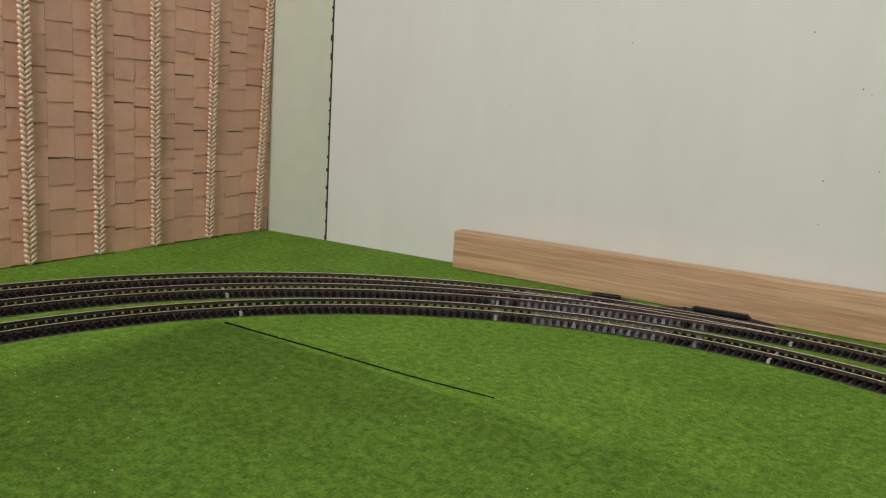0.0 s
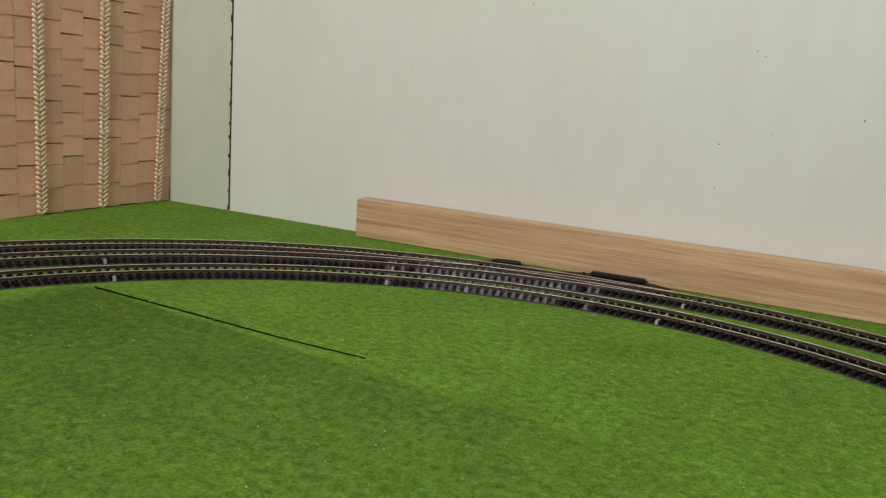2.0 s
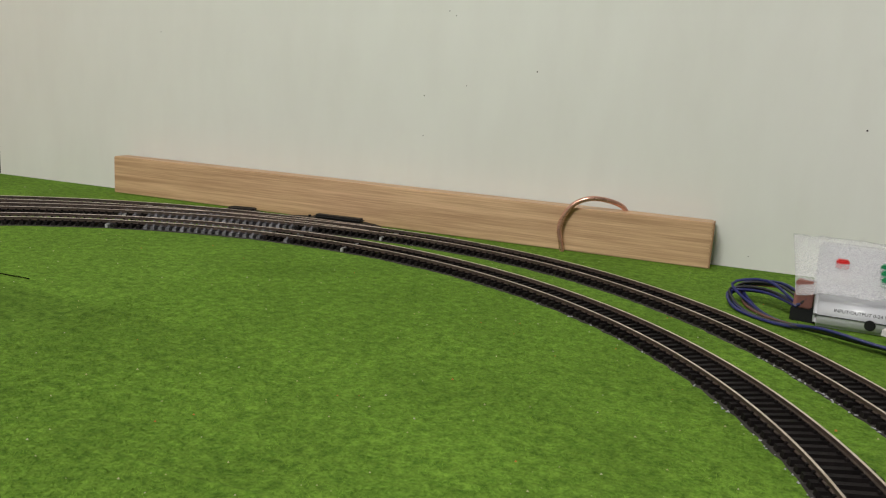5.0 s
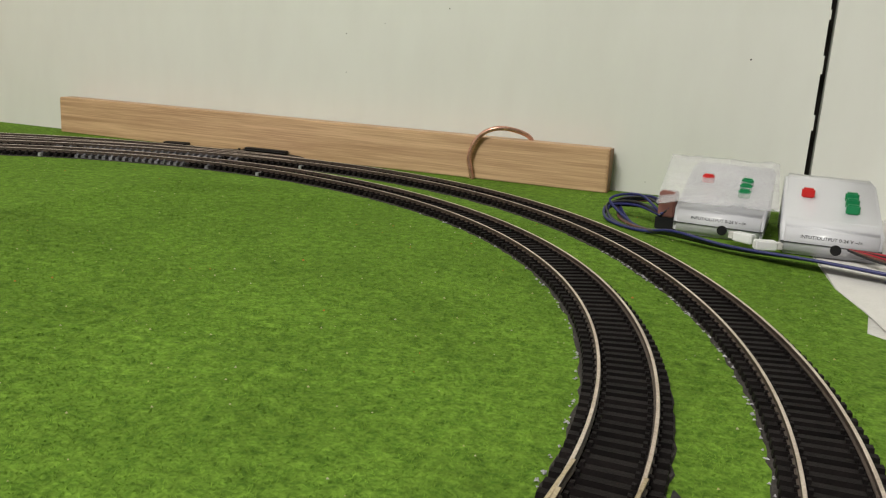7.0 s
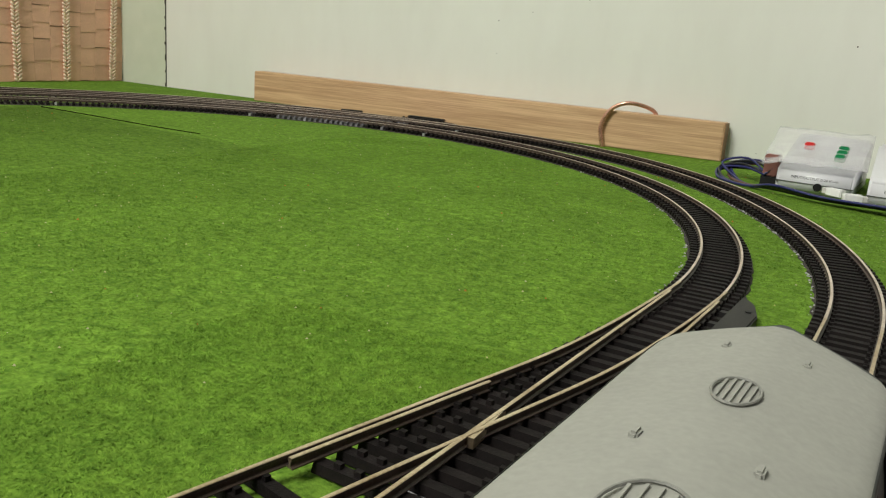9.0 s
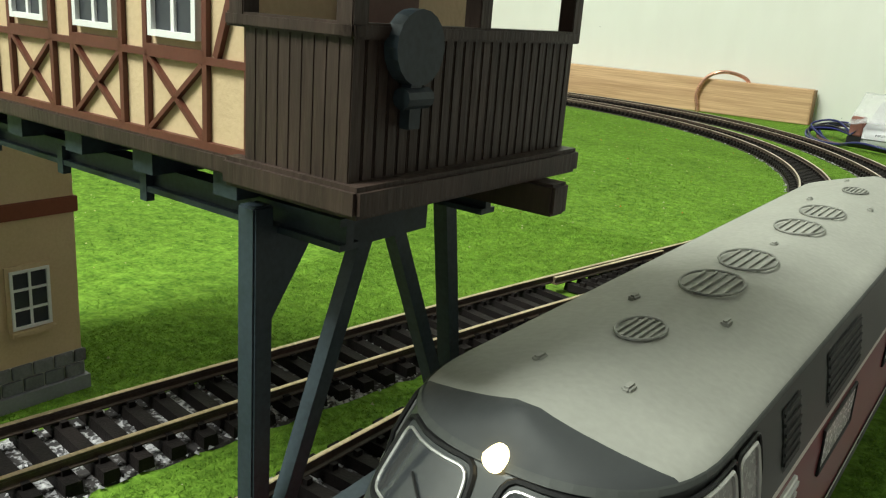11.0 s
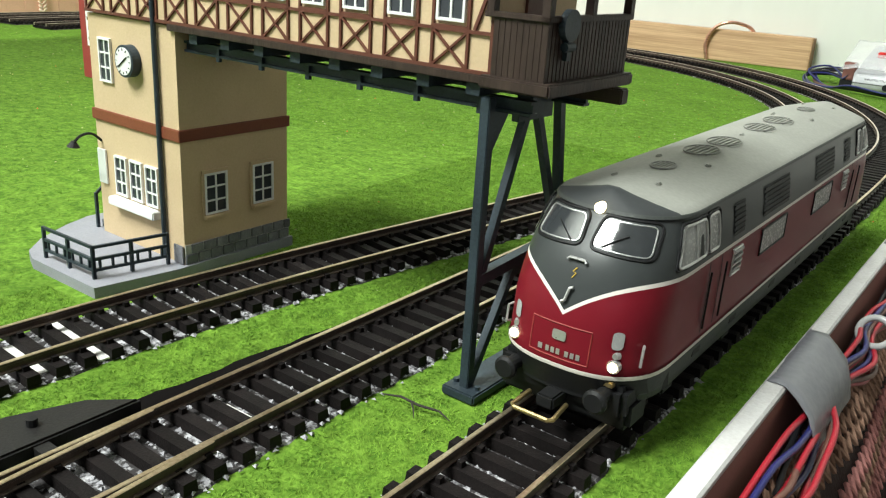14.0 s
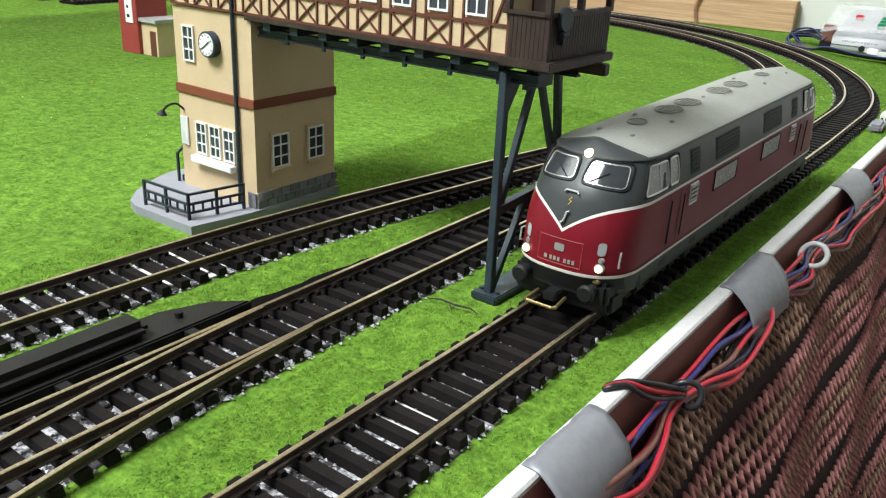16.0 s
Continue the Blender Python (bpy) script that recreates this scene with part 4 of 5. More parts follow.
annex = part("annex", box(B(), 11.2, 30, 3, 28, 0, 24), TAN, shed, "tan rendered annex")
part("annex_roof", prism(B(), [(10, 1), (31.5, 1), (31.5, 30), (10, 30)], 24, 26.5), PALEPANE, shed)
part("doorway", box(B(), 21.5, 28, 2.5, 3.1, 0, 18), TIMBER, annex)
part("shed_roof", prism(B(), [(-12.5, -2), (12.5, -2), (12.5, 28), (-12.5, 28)], 62, 65), TILES, shed)

# ---- diesel locomotive ----
def loco_half_length(z):
    return float(np.interp(z, [8, 13.5, 24, 32, 35, 43.4, 45.6, 47.2], [101.5, 103.2, 102.4, 99.5, 98.0, 91.2, 89.6, 88.0]))


def loco_half_width(z):
    return float(np.interp(z, [8, 13.5, 28, 32, 38, 43.4, 43.9, 44.8, 45.8, 46.6, 47.2], [16.6, 17.2, 17.2, 16.9, 16.1, 14.9, 14.4, 11.8, 8.4, 5.0, 2.0]))


def loco_round(z):
    return float(np.interp(z, [8, 32, 43, 48.4], [17.0, 18.5, 17.0, 15.0]))


def front_x(y, z):
    w, r, n = loco_half_width(z), loco_round(z), 2.5
    k = max(0.0, 1 - (abs(y) / w) ** n) ** (1 / n) if abs(y) < w else 0.0
    return loco_half_length(z) - r + r * k


def loft(levels, grow=0.0, cap_top=False, cap_bottom=False, short=0.0):
    """Rounded plan outlines of the shell at each level, joined up."""
    bm = B()
    rings = []
    for z in levels:
        w, r, L, n = loco_half_width(z) + grow, loco_round(z), loco_half_length(z) + grow - short, 2.5
        quad = [(L - r + r * math.cos(a) ** (2 / n), w * math.sin(a) ** (2 / n)) for a in (math.pi / 2 * k / 12 for k in range(12))]
        ring = quad + [(L - r, w), (40, w), (0, w), (-40, w)] + [(-x, y) for x, y in [(L - r, w)] + quad[::-1]]
        ring = ring + [(x, -y) for x, y in ring[::-1]][1:-1]
        rings.append([bm.verts.new((x, y, z)) for x, y in ring])
    n = len(rings[0])
    for a, b in zip(rings, rings[1:]):
        for k in range(n):
            bm.faces.new((a[k], a[(k + 1) % n], b[(k + 1) % n], b[k]))
    if cap_top:
        bm.faces.new(rings[-1])
    if cap_bottom:
        bm.faces.new(rings[0][::-1])
    return bm


def nose_patch(y0, y1, z0, z1, off, end=1, n=8, thick=0.0, corner=0.0):
    """A sheet that follows the nose; end +1 or -1 chooses the nose."""
    bm = B()
    grid = []
    for i in range(n + 1):
        row = []
        for j in range(n + 1):
            y, z = y0 + (y1 - y0) * i / n, z0 + (z1 - z0) * j / n
            row.append(bm.verts.new((end * (front_x(y, z) + off), y, z)))
        grid.append(row)
    for i in range(n):
        for j in range(n):
            bm.faces.new((grid[i][j], grid[i + 1][j], grid[i + 1][j + 1], grid[i][j + 1]))
    return bm


def rounded(corners, r, n=4):
    """Corner points of a plate in y and z, rounded off."""
    out = []
    for k, c in enumerate(corners):
        c, a, b = Vector(c), Vector(corners[k - 1]), Vector(corners[(k + 1) % len(corners)])
        p, q = c + (a - c).normalized() * r, c + (b - c).normalized() * r
        out += [tuple(p.lerp(c, t / n).lerp(c.lerp(q, t / n), t / n)) for t in range(n + 1)]
        out += [tuple(q.lerp(b + (c - b).normalized() * r, t / 4)) for t in range(1, 4)]
    return out


def nose_plate(outline, off, end=1):
    """A plate of free outline that follows the nose."""
    bm = B()
    cy, cz = sum(p[0] for p in outline) / len(outline), sum(p[1] for p in outline) / len(outline)
    rings = [[bm.verts.new((end * (front_x(cy + (y - cy) * k, cz + (z - cz) * k) + off), cy + (y - cy) * k, cz + (z - cz) * k)) for y, z in outline] for k in (0.25, 0.5, 0.75, 1.0)]
    bm.faces.new(rings[0])
    for a, b in zip(rings, rings[1:]):
        for k in range(len(outline)):
            j = (k + 1) % len(outline)
            bm.faces.new((a[k], a[j], b[j], b[k]))
    return bm


def nose_tube(points, r, end=1, off=0.25):
    return tube(B(), [(end * (front_x(y, z) + off), y, z) for y, z in points], r, 6)


def side_patch(x0, x1, z0, z1, s, off, n=4):
    bm = B()
    rows = []
    for j in range(n + 1):
        z = z0 + (z1 - z0) * j / n
        rows.append([bm.verts.new((x, s * (loco_half_width(z) + off), z)) for x in (x0, x1)])
    for a, b in zip(rows, rows[1:]):
        bm.faces.new((a[0], a[1], b[1], b[0]))
    return bm


def side_y(x, z):
    """Half the width of the shell at a place along it, round the corner of the nose as well."""
    w, r, L, n = loco_half_width(z), loco_round(z), loco_half_length(z), 2.5
    u = (abs(x) - (L - r)) / r
    return w if u <= 0 else w * max(0.0, 1 - min(u, 1.0) ** n) ** (1 / n)


def side_plate(outline, s, off):
    """A plate of free outline in x and z that follows the side."""
    bm = B()
    cx, cz = sum(p[0] for p in outline) / len(outline), sum(p[1] for p in outline) / len(outline)
    rings = []
    for k in (0.25, 0.5, 0.75, 1.0):
        pts = [(cx + (x - cx) * k, cz + (z - cz) * k) for x, z in outline]
        rings.append([bm.verts.new((x, s * (side_y(x, z) + off), z)) for x, z in pts])
    bm.faces.new(rings[0])
    for a, b in zip(rings, rings[1:]):
        for k in range(len(outline)):
            j = (k + 1) % len(outline)
            bm.faces.new((a[k], a[j], b[j], b[k]))
    return bm


def side_frame(x0, x1, z0, z1, s, r=0.4, off=0.15):
    pts = [(x0, z0), (x1, z0), (x1, z1), (x0, z1), (x0, z0)]
    return tube(B(), [(x, s * (loco_half_width(z) + off), z) for x, z in pts], r, 6)


LOCO_Y = -840.0
NOSE_TO_MID = 103.2
mid_y = LOCO_Y + NOSE_TO_MID
loco = thing("diesel_locomotive", outer_x(mid_y), mid_y, RAIL_TOP, -90 - math.degrees(math.atan(SLOPE)),
             "dark red and grey model diesel locomotive with three lit headlights", "model locomotive")
shell = part("body_shell", loft([13.4, 13.5, 16, 20, 24, 28, 30, 32, 33, 35, 37, 39, 41, 42.4, 43.4], cap_bottom=True, cap_top=True), SHELL, loco, smooth=True)
part("gutter", loft([43.0, 43.15, 43.5, 43.65], 0.42), SKIRT, loco, "dark gutter line under the roof edge")
part("roof", loft([43.3, 43.9, 44.4, 44.8, 45.3, 45.8, 46.2, 46.6, 47.2], 0.3, cap_top=True), ROOF_ENDS, loco, "light grey roof", smooth=True)
part("skirt", loft([7.2, 9, 11, 13.0], 0.05, cap_bottom=True), SKIRT, loco, "grey lower skirt", smooth=True)
part("waist_line", loft([12.95, 13.1, 13.75, 13.9], 0.28), CREAM, loco, "pale line around the body", smooth=True)
for end in (1, -1):
    for s in (1, -1):
        pts = rounded([(1.5 * s, 37.3), (12.4 * s, 36.4), (11.5 * s, 41.7), (2.1 * s, 42.1)], 1.2)
        w = part("windscreen", nose_plate(pts, 0.2, end), DARKGLASS, loco, smooth=True)
        part("windscreen_frame", nose_tube(pts + pts[:1], 0.17, end, 0.22), SILVER, w)
        rim = rounded([(0.9 * s, 36.7), (13.0 * s, 35.8), (12.1 * s, 42.3), (1.5 * s, 42.7)], 1.6)
        part("windscreen_seal", nose_tube(rim + rim[:1], 0.34, end, 0.05), UNDER, w)
        wiper = [(3.2 * s, 37.3), (5.6 * s, 38.8), (7.6 * s, 39.9)]
        part("wiper", nose_tube(wiper, 0.14, end, 0.5), UNDER, w)
        # lamps
        lx = 11.2 * s
        lamp = part("headlight", tube(B(), [(end * (front_x(lx, 15.9) - 0.6), lx, 15.9), (end * (front_x(lx, 15.9) + 0.75), lx, 15.9)], 1.35, 16), SILVER, loco)
        part("headlight_lens", tube(B(), [(end * (front_x(lx, 15.9) + 0.7), lx, 15.9), (end * (front_x(lx, 15.9) + 1.0), lx, 15.9)], 1.0, 16), LAMP if end > 0 else PALEPANE, lamp)
        part("marker_lamp", tube(B(), [(end * (front_x(lx, 18.0) - 0.5), lx, 18.0), (end * (front_x(lx, 18.0) + 0.45), lx, 18.0)], [0.95, 0.6], 12), SILVER, shell)
        part("oval_lamp", nose_plate(rounded([(lx - 0.95, 19.3), (lx + 0.95, 19.3), (lx + 0.95, 23.0), (lx - 0.95, 23.0)], 0.95), 0.25, end), PALEPANE, shell, "pale oval lamp glass")
        gx = 14.9 * s
        part("grab_handle", tube(B(), [(end * (front_x(gx, 16.0)), gx, 16.0), (end * (front_x(gx, 16.0) + 1.3), gx * 1.03, 16.2), (end * (front_x(gx, 20.0) + 1.3), gx * 1.03, 19.8), (end * front_x(gx, 20.0), gx, 20.0)], 0.28, 6), SILVER, shell)
        # buffers
        bx = end * 100
        by = 10.2 * s
        buf = part("buffer", tube(B(), [(bx, by, 9.6), (bx + end * 4.6, by, 9.6)], [1.7, 1.4], 14), UNDER, loco)
        part("buffer_plate", tube(B(), [(bx + end * 4.4, by, 9.6), (bx + end * 5.2, by, 9.6), (bx + end * 5.7, by, 9.6)], [2.5, 2.5, 1.9], 20), UNDER, buf)
        part("step", box(B(), min(end * 95, end * 101), max(end * 95, end * 101), by - 1.6, by + 1.6, 11.3, 12.6, 0.3), BRASS if s > 0 else UNDER, loco)
    part("top_lamp", tube(B(), [(end * (front_x(0, 43.4) - 1.2), 0, 43.6), (end * (front_x(0, 43.4) + 0.9), 0, 43.6)], 1.1, 16), LAMP if end > 0 else PALEPANE, shell, "lit round lamp above the windscreen")
    part("nose_handle", nose_tube([(-2.0, 34.2), (-1.7, 34.7), (1.7, 34.7), (2.0, 34.2)], 0.32, end, 0.7), SILVER, shell)
    part("nose_latch", nose_tube([(0.9, 29.6), (0.2, 29.3), (-0.2, 26.9), (-0.9, 26.5)], 0.32, end, 0.7), SILVER, shell)
    part("warning_mark", nose_tube([(0.3, 33.0), (-0.3, 32.2), (0.4, 32.0), (-0.2, 31.0)], 0.15, end, 0.1), YELLOW, shell)
    c = [(-6.5, 14.9), (6.5, 14.9), (6.5, 22.0), (-6.5, 22.0)]
    pts = []
    for (a, b), (p, q) in zip(c, c[1:] + c[:1]):
        pts += [(a + (p - a) * t / 6, b + (q - b) * t / 6) for t in range(6)]
    part("nose_hatch", nose_tube(pts + pts[:1], 0.16, end, 0.0), REDWALL, shell)
    part("badge", nose_plate(rounded([(-1.5, 18.7), (1.5, 18.7), (1.5, 20.8), (-1.5, 20.8)], 0.6), 0.22, end), SILVER, shell, "small silver badge")
    # number as plain bars
    nb = B()
    for a, b in ((-4.4, -3.4), (-2.6, -1.8), (-1.4, -0.6), (-0.2, 0.6), (1.7, 2.5), (2.9, 3.7), (4.1, 4.9)):
        m = nose_patch(a, b, 15.7, 16.9, 0.16, end, 1)
        me = bpy.data.meshes.new("tmp")
        m.to_mesh(me)
        m.free()
        nb.from_mesh(me)
        bpy.data.meshes.remove(me)
    part("number_bars", nb, SILVER, shell)
    part("apron", nose_patch(-17.0, 17.0, 7.3, 12.9, 0.3, end, 28), UNDER, loco, "black nose apron", smooth=True)
    # buffer beam, coupling, plough
    part("buffer_beam", box(B(), min(end * 92, end * 100.5), max(end * 92, end * 100.5), -14.5, 14.5, 4.4, 11.6, 1.2), UNDER, loco)
    part("rail_guard", box(B(), min(end * 90, end * 99), max(end * 90, end * 99), -15.2, 15.2, 1.6, 8.4, 1.2), UNDER, loco)
    part("coupling_head", box(B(), min(end * 99, end * 106), max(end * 99, end * 106), -2.0, 2.0, 4.6, 7.4, 0.4), UNDER, loco)
    part("coupling_loop", tube(B(), [(end * 104.5, -4.2, 6.4), (end * 110.5, -4.6, 5.8), (end * 111.2, -3.8, 5.7), (end * 111.2, 3.8, 5.7), (end * 110.5, 4.6, 5.8), (end * 104.5, 4.2, 6.4)], 0.5, 8), BRASS, loco, "brass coupling loop")
# sides
for s in (1, -1):
    for e in (1, -1):
        for corners, bar in ((((74.2, 33.9), (87.6, 33.9), (83.6, 41.4), (74.2, 41.4)), 79.6), (((66.8, 33.9), (72.6, 33.9), (72.6, 41.4), (66.8, 41.4)), None)):
            pts = [(e * x, z) for x, z in rounded(corners, 1.1)]
            w = part("cab_window", side_plate(pts, s, 0.12), PALEPANE, loco, "pale glazed cab window", smooth=True)
            loop = pts + pts[:1]
            part("cab_window_frame", tube(B(), [(x, s * (side_y(x, z) + 0.2), z) for x, z in loop], 0.32, 6), SILVER, w)
            part("cab_window_seal", tube(B(), [(x + (0.8 if x * e > (78 if bar else 69.7) else -0.8) * e, s * (side_y(x, z) + 0.02), z + (0.7 if z > 37.6 else -0.5)) for x, z in loop], 0.28, 6), UNDER, w)
            if bar:
                part("cab_window_bar", tube(B(), [(e * bar, s * (side_y(bar, z) + 0.2), z) for z in (34.0, 36.5, 39.0, 41.3)], 0.26, 6), SILVER, w)
                part("cab_seat", side_plate([(e * x, z) for x, z in rounded([(75.4, 34.1), (77.8, 34.1), (77.4, 38.6), (76.0, 38.6)], 0.5)], s, 0.16), SKIRT, w)
        for x0 in (63.2, 70.5):
            part("door_gap", side_patch(*sorted((e * x0, e * (x0 + 0.5))), 15, 31.2, s, 0.05), GRILLE, shell)
        for zz in (19, 25):
            part("door_rail", tube(B(), [(e * 62.3, s * 17.9, 16.5), (e * 62.3, s * 17.9, 29.5)], 0.22, 6) if zz == 19 else tube(B(), [(e * 71.8, s * 17.9, 16.5), (e * 71.8, s * 17.9, 29.5)], 0.22, 6), UNDER, shell)
        v0, v1 = sorted((e * 50.5, e * 56.5))
        vent = part("air_vent", side_patch(v0, v1, 24.4, 30.4, s, 0.1), GRILLE, loco)
        part("vent_frame", side_frame(v0, v1, 24.4, 30.4, s, 0.35), SILVER, vent)
        for k in range(4):
            part("vent_slat", box(B(), v0, v1, min(s * 17.2, s * 17.75), max(s * 17.2, s * 17.75), 25.3 + k * 1.4, 25.9 + k * 1.4), SILVER, vent)
        w0, w1 = sorted((e * 14.2, e * 35.4))
        w = part("side_window", side_patch(w0, w1, 24.0, 30.2, s, 0.16), PALEPANE, loco, "pale engine-room window")
        part("side_window_frame", side_frame(w0, w1, 23.9, 30.3, s, 0.28), GRILLE, w)
        for (g0, g1) in ((49.5, 57.0), (13.4, 35.4)):
            a, b = sorted((e * g0, e * g1))
            g = part("louvre", side_patch(a, b, 33.6, 41.0, s, 0.14), GRILLE, loco, "dark louvred grille")
            for k in range(6):
                z = 34.3 + k * 1.15
                yy = loco_half_width(z)
                part("louvre_slat", box(B(), a + 0.4, b - 0.4, min(s * yy, s * (yy + 0.28)), max(s * yy, s * (yy + 0.28)), z, z + 0.45), GRILLE, g)
    for x in (-72, -44, -12, 14, 46, 70):
        part("skirt_opening", box(B(), x - 2.2, x + 2.2, min(s * 16.6, s * 17.0), max(s * 16.6, s * 17.0), 9.6, 11.6), UNDER, loco)
    if s > 0:
        continue
    # lettering along the side as plain bars
    lb = B()
    for x in [-36.0 + 4.15 * k for k in range(8)] + [3.6 + 4.15 * k for k in range(10)]:
        box(lb, s * x - 1.0, s * x + 1.0, min(s * 17.15, s * 17.32), max(s * 17.15, s * 17.32), 19.0, 21.4)
    part("lettering_bars", lb, GOLD, shell)
# roof fittings
for x, r in ((62, 4.2), (38, 6.5), (22, 6.5), (-8, 6.5), (-26, 6.5), (-58, 4.2)):
    ring = B()
    pts = [(x + r * math.cos(a), 0.62 * r * math.sin(a), 47.5) for a in (2 * math.pi * k / 24 for k in range(25))]
    tube(ring, pts, 0.2, 6, caps=False)
    fan = part("roof_fan", ring, ROOFDK, loco, "grey roof fan ring")
    for k in range(5):
        y = (-0.4 + 0.2 * k) * r
        half = r * math.sqrt(max(0.05, 1 - (y / (0.62 * r)) ** 2)) * 0.9 if abs(y) < 0.62 * r else r * 0.3
        part("fan_bar", box(B(), x - half, x + half, y - 0.16, y + 0.16, 47.0, 47.56), ROOF, fan)
for x, y in ((76, 5), (76, -5), (50, 6), (50, -6), (8, 0), (-42, 6), (-42, -6), (-75, 5), (-75, -5)):
    part("roof_knob", box(B(), x - 1.0, x + 1.0, y - 0.5, y + 0.5, 45.0, 47.1 if y else 47.7, 0.25), ROOF, loco)
# bogies
for e in (1, -1):
    bog = part("bogie_frame", box(B(), e * 62 - 26, e * 62 + 26, -13.6, 13.6, 3.0, 8.6, 0.8), UNDER, loco)
    for x in (e * 62 - 18, e * 62 + 18):
        for s in (1, -1):
            wh = part("wheel", tube(B(), [(x, s * 7.0, 5.4), (x, s * 9.6, 5.4)], [5.4, 5.4], 24), UNDER, bog)
            part("tyre", tube(B(), [(x, s * 7.6, 5.4), (x, s * 9.4, 5.4)], [5.5, 5.5], 24), SILVER, wh)
        part("axle_box", box(B(), x - 3, x + 3, -15.4, 15.4, 3.6, 7.4, 0.5), UNDER, bog)
part("fuel_tank", box(B(), -30, 30, -13.5, 13.5, 2.2, 8.4, 1.2), UNDER, loco)

# ---- table edge: white trim, fascia, wires, tape, cloth ----
def along(off, z, y0, y1, step=6.0):
    n = max(2, int(abs(y1 - y0) / step))
    return [Vector((edge_x(y0 + (y1 - y0) * k / n) + off, y0 + (y1 - y0) * k / n, z)) for k in range(n + 1)]


def strip(name, rails_, material, label, category):
    """A sheet through several lines of points."""
    bm = B()
    rows = [[bm.verts.new(p) for p in line] for line in rails_]
    for a, b in zip(rows, rows[1:]):
        for k in range(len(a) - 1):
            bm.faces.new((a[k], a[k + 1], b[k + 1], b[k]))
    return tagged(part(name, bm, material), label, category, kind="structure")


strip("trim", [along(0, -1, -430, -1160), along(0, 2.3, -430, -1160), along(0.6, 2.8, -430, -1160), along(4.5, 2.8, -430, -1160), along(5.1, 2.2, -430, -1160), along(5.1, -1.5, -430, -1160)],
      TRIM, "white painted wooden trim along the table edge", "trim")
strip("fascia", [along(5.2, 1.2, -430, -1160), along(5.6, -14, -430, -1160), along(5.6, -60, -430, -1160)], FASCIA, "reddish-brown side of the table board", "fascia")
CL = []
for k in range(13):
    t = k / 12
    CL.append([p + Vector((1.4 * math.sin(p.y * 0.05 + k), 0, 0)) for p in along(9 + 55 * t ** 0.9, -13 - 190 * t ** 1.15, -430, -1160, 10)])
cloth = strip("cloth", CL, CLOTH, "dark red patterned woven cloth draped over the table side", "cloth")
for row in range(31):
    if row in (3, 8, 13, 18, 23, 28):
        continue
    t = (row + 0.4) / 31
    off, z = 9.6 + 55 * t ** 0.9, -13 - 190 * t ** 1.15
    pts = []
    y, k = -540.0, 0
    while y > -1140:
        swing = (2.2 if k % 2 else -2.2) * random.uniform(0.8, 1.15)
        pts.append((edge_x(y) + off + 1.4 * math.sin(y * 0.05 + t * 12) + 1.3 + swing * 0.55 + random.uniform(-0.2, 0.2), y, z - swing * 0.85 + 1.0))
        y -= 2.35
        k += 1
    tan = row < 3 or row % 5 == 0
    part("yarn_row", tube(B(), pts, 0.84, 5), YARN_A if tan else YARN_B, cloth, "tan zigzag yarn" if tan else "pinkish zigzag yarn")

bundle = [("red", 11.0, -4.5), ("red", 13.2, -7.0), ("blue", 12.6, -5.0), ("blue", 14.4, -8.8), ("brown", 14.0, -6.6), ("brown", 16.0, -9.8), ("red", 16.6, -7.6), ("black", 10.4, -7.4), ("black", 12.0, -9.6), ("red", 15.4, -11.4)]
for i, (col, off, z) in enumerate(bundle):
    ctrl = []
    y = -470.0
    k = 0
    ties = (-560, -700, -752, -838, -905, -960)
    while y > -1130:
        near = min(abs(y - t) for t in ties)
        loose = min(1.0, near / 26)
        ctrl.append((edge_x(y) + 7.4 + (off - 9.0) * (0.35 + 0.95 * loose) + random.uniform(-1.2, 1.2) * loose, y, -7.5 + (z + 6.5) * (0.45 + 0.95 * loose) + random.uniform(-1.6, 1.6) * loose))
        y -= 17
    tagged(part("cable", tube(B(), smooth_line(ctrl, 3), 0.78, 8), WIRES[col], smooth=True), "thin " + col + " wire bundled along the table edge", "wire", group="wires along the table edge")
for k in range(3):
    pts = smooth_line([(edge_x(-862) + 0.4, -862 - k * 1.2, 3.2), (edge_x(-858) + 4, -858 - k, 4.0), (edge_x(-850) + 8.5, -850 - k * 2, 1.0 - k), (edge_x(-838) + 12, -838, -5.0 - k)], 2)
    tagged(part("cable", tube(B(), pts, 0.7, 8), WIRES["black" if k != 1 else "red"], smooth=True), "thin wire coming up over the white trim", "wire", group="wires along the table edge")
tie = B()
tube(tie, [(edge_x(-838) + 12.5 + 3.8 * math.cos(a), -838 + 1.0 * math.sin(2 * a), -6.0 + 3.6 * math.sin(a)) for a in (2 * math.pi * k / 20 for k in range(21))], 0.9, 8, caps=False)
tagged(part("cable_tie", tie, WIRES["black"], smooth=True), "black wire knotted round the bundle", "cable tie")


def tape_patch(y0, y1, label):
    prof = [(0.8, 3.0), (3, 3.25), (5.3, 3.2), (8.2, 1.2), (11.8, -2.2), (13.8, -7.5), (14.4, -13.0)]
    bm = B()
    rows = []
    n = 12
    for off, z in prof:
        rows.append([bm.verts.new((edge_x(y0 + (y1 - y0) * k / n) + off + random.uniform(-0.25, 0.25), y0 + (y1 - y0) * k / n + (1.5 - off * 0.15), z + random.uniform(-0.25, 0.25))) for k in range(n + 1)])
    for a, b in zip(rows, rows[1:]):
        for k in range(n):
            bm.faces.new((a[k], a[k + 1], b[k + 1], b[k]))
    ob = part("duct_tape", bm, TAPE, smooth=True)
    mod = ob.modifiers.new("thickness", "SOLIDIFY")
    mod.thickness = 0.0003
    return tagged(ob, label, "tape", group="tape patches on the edge")


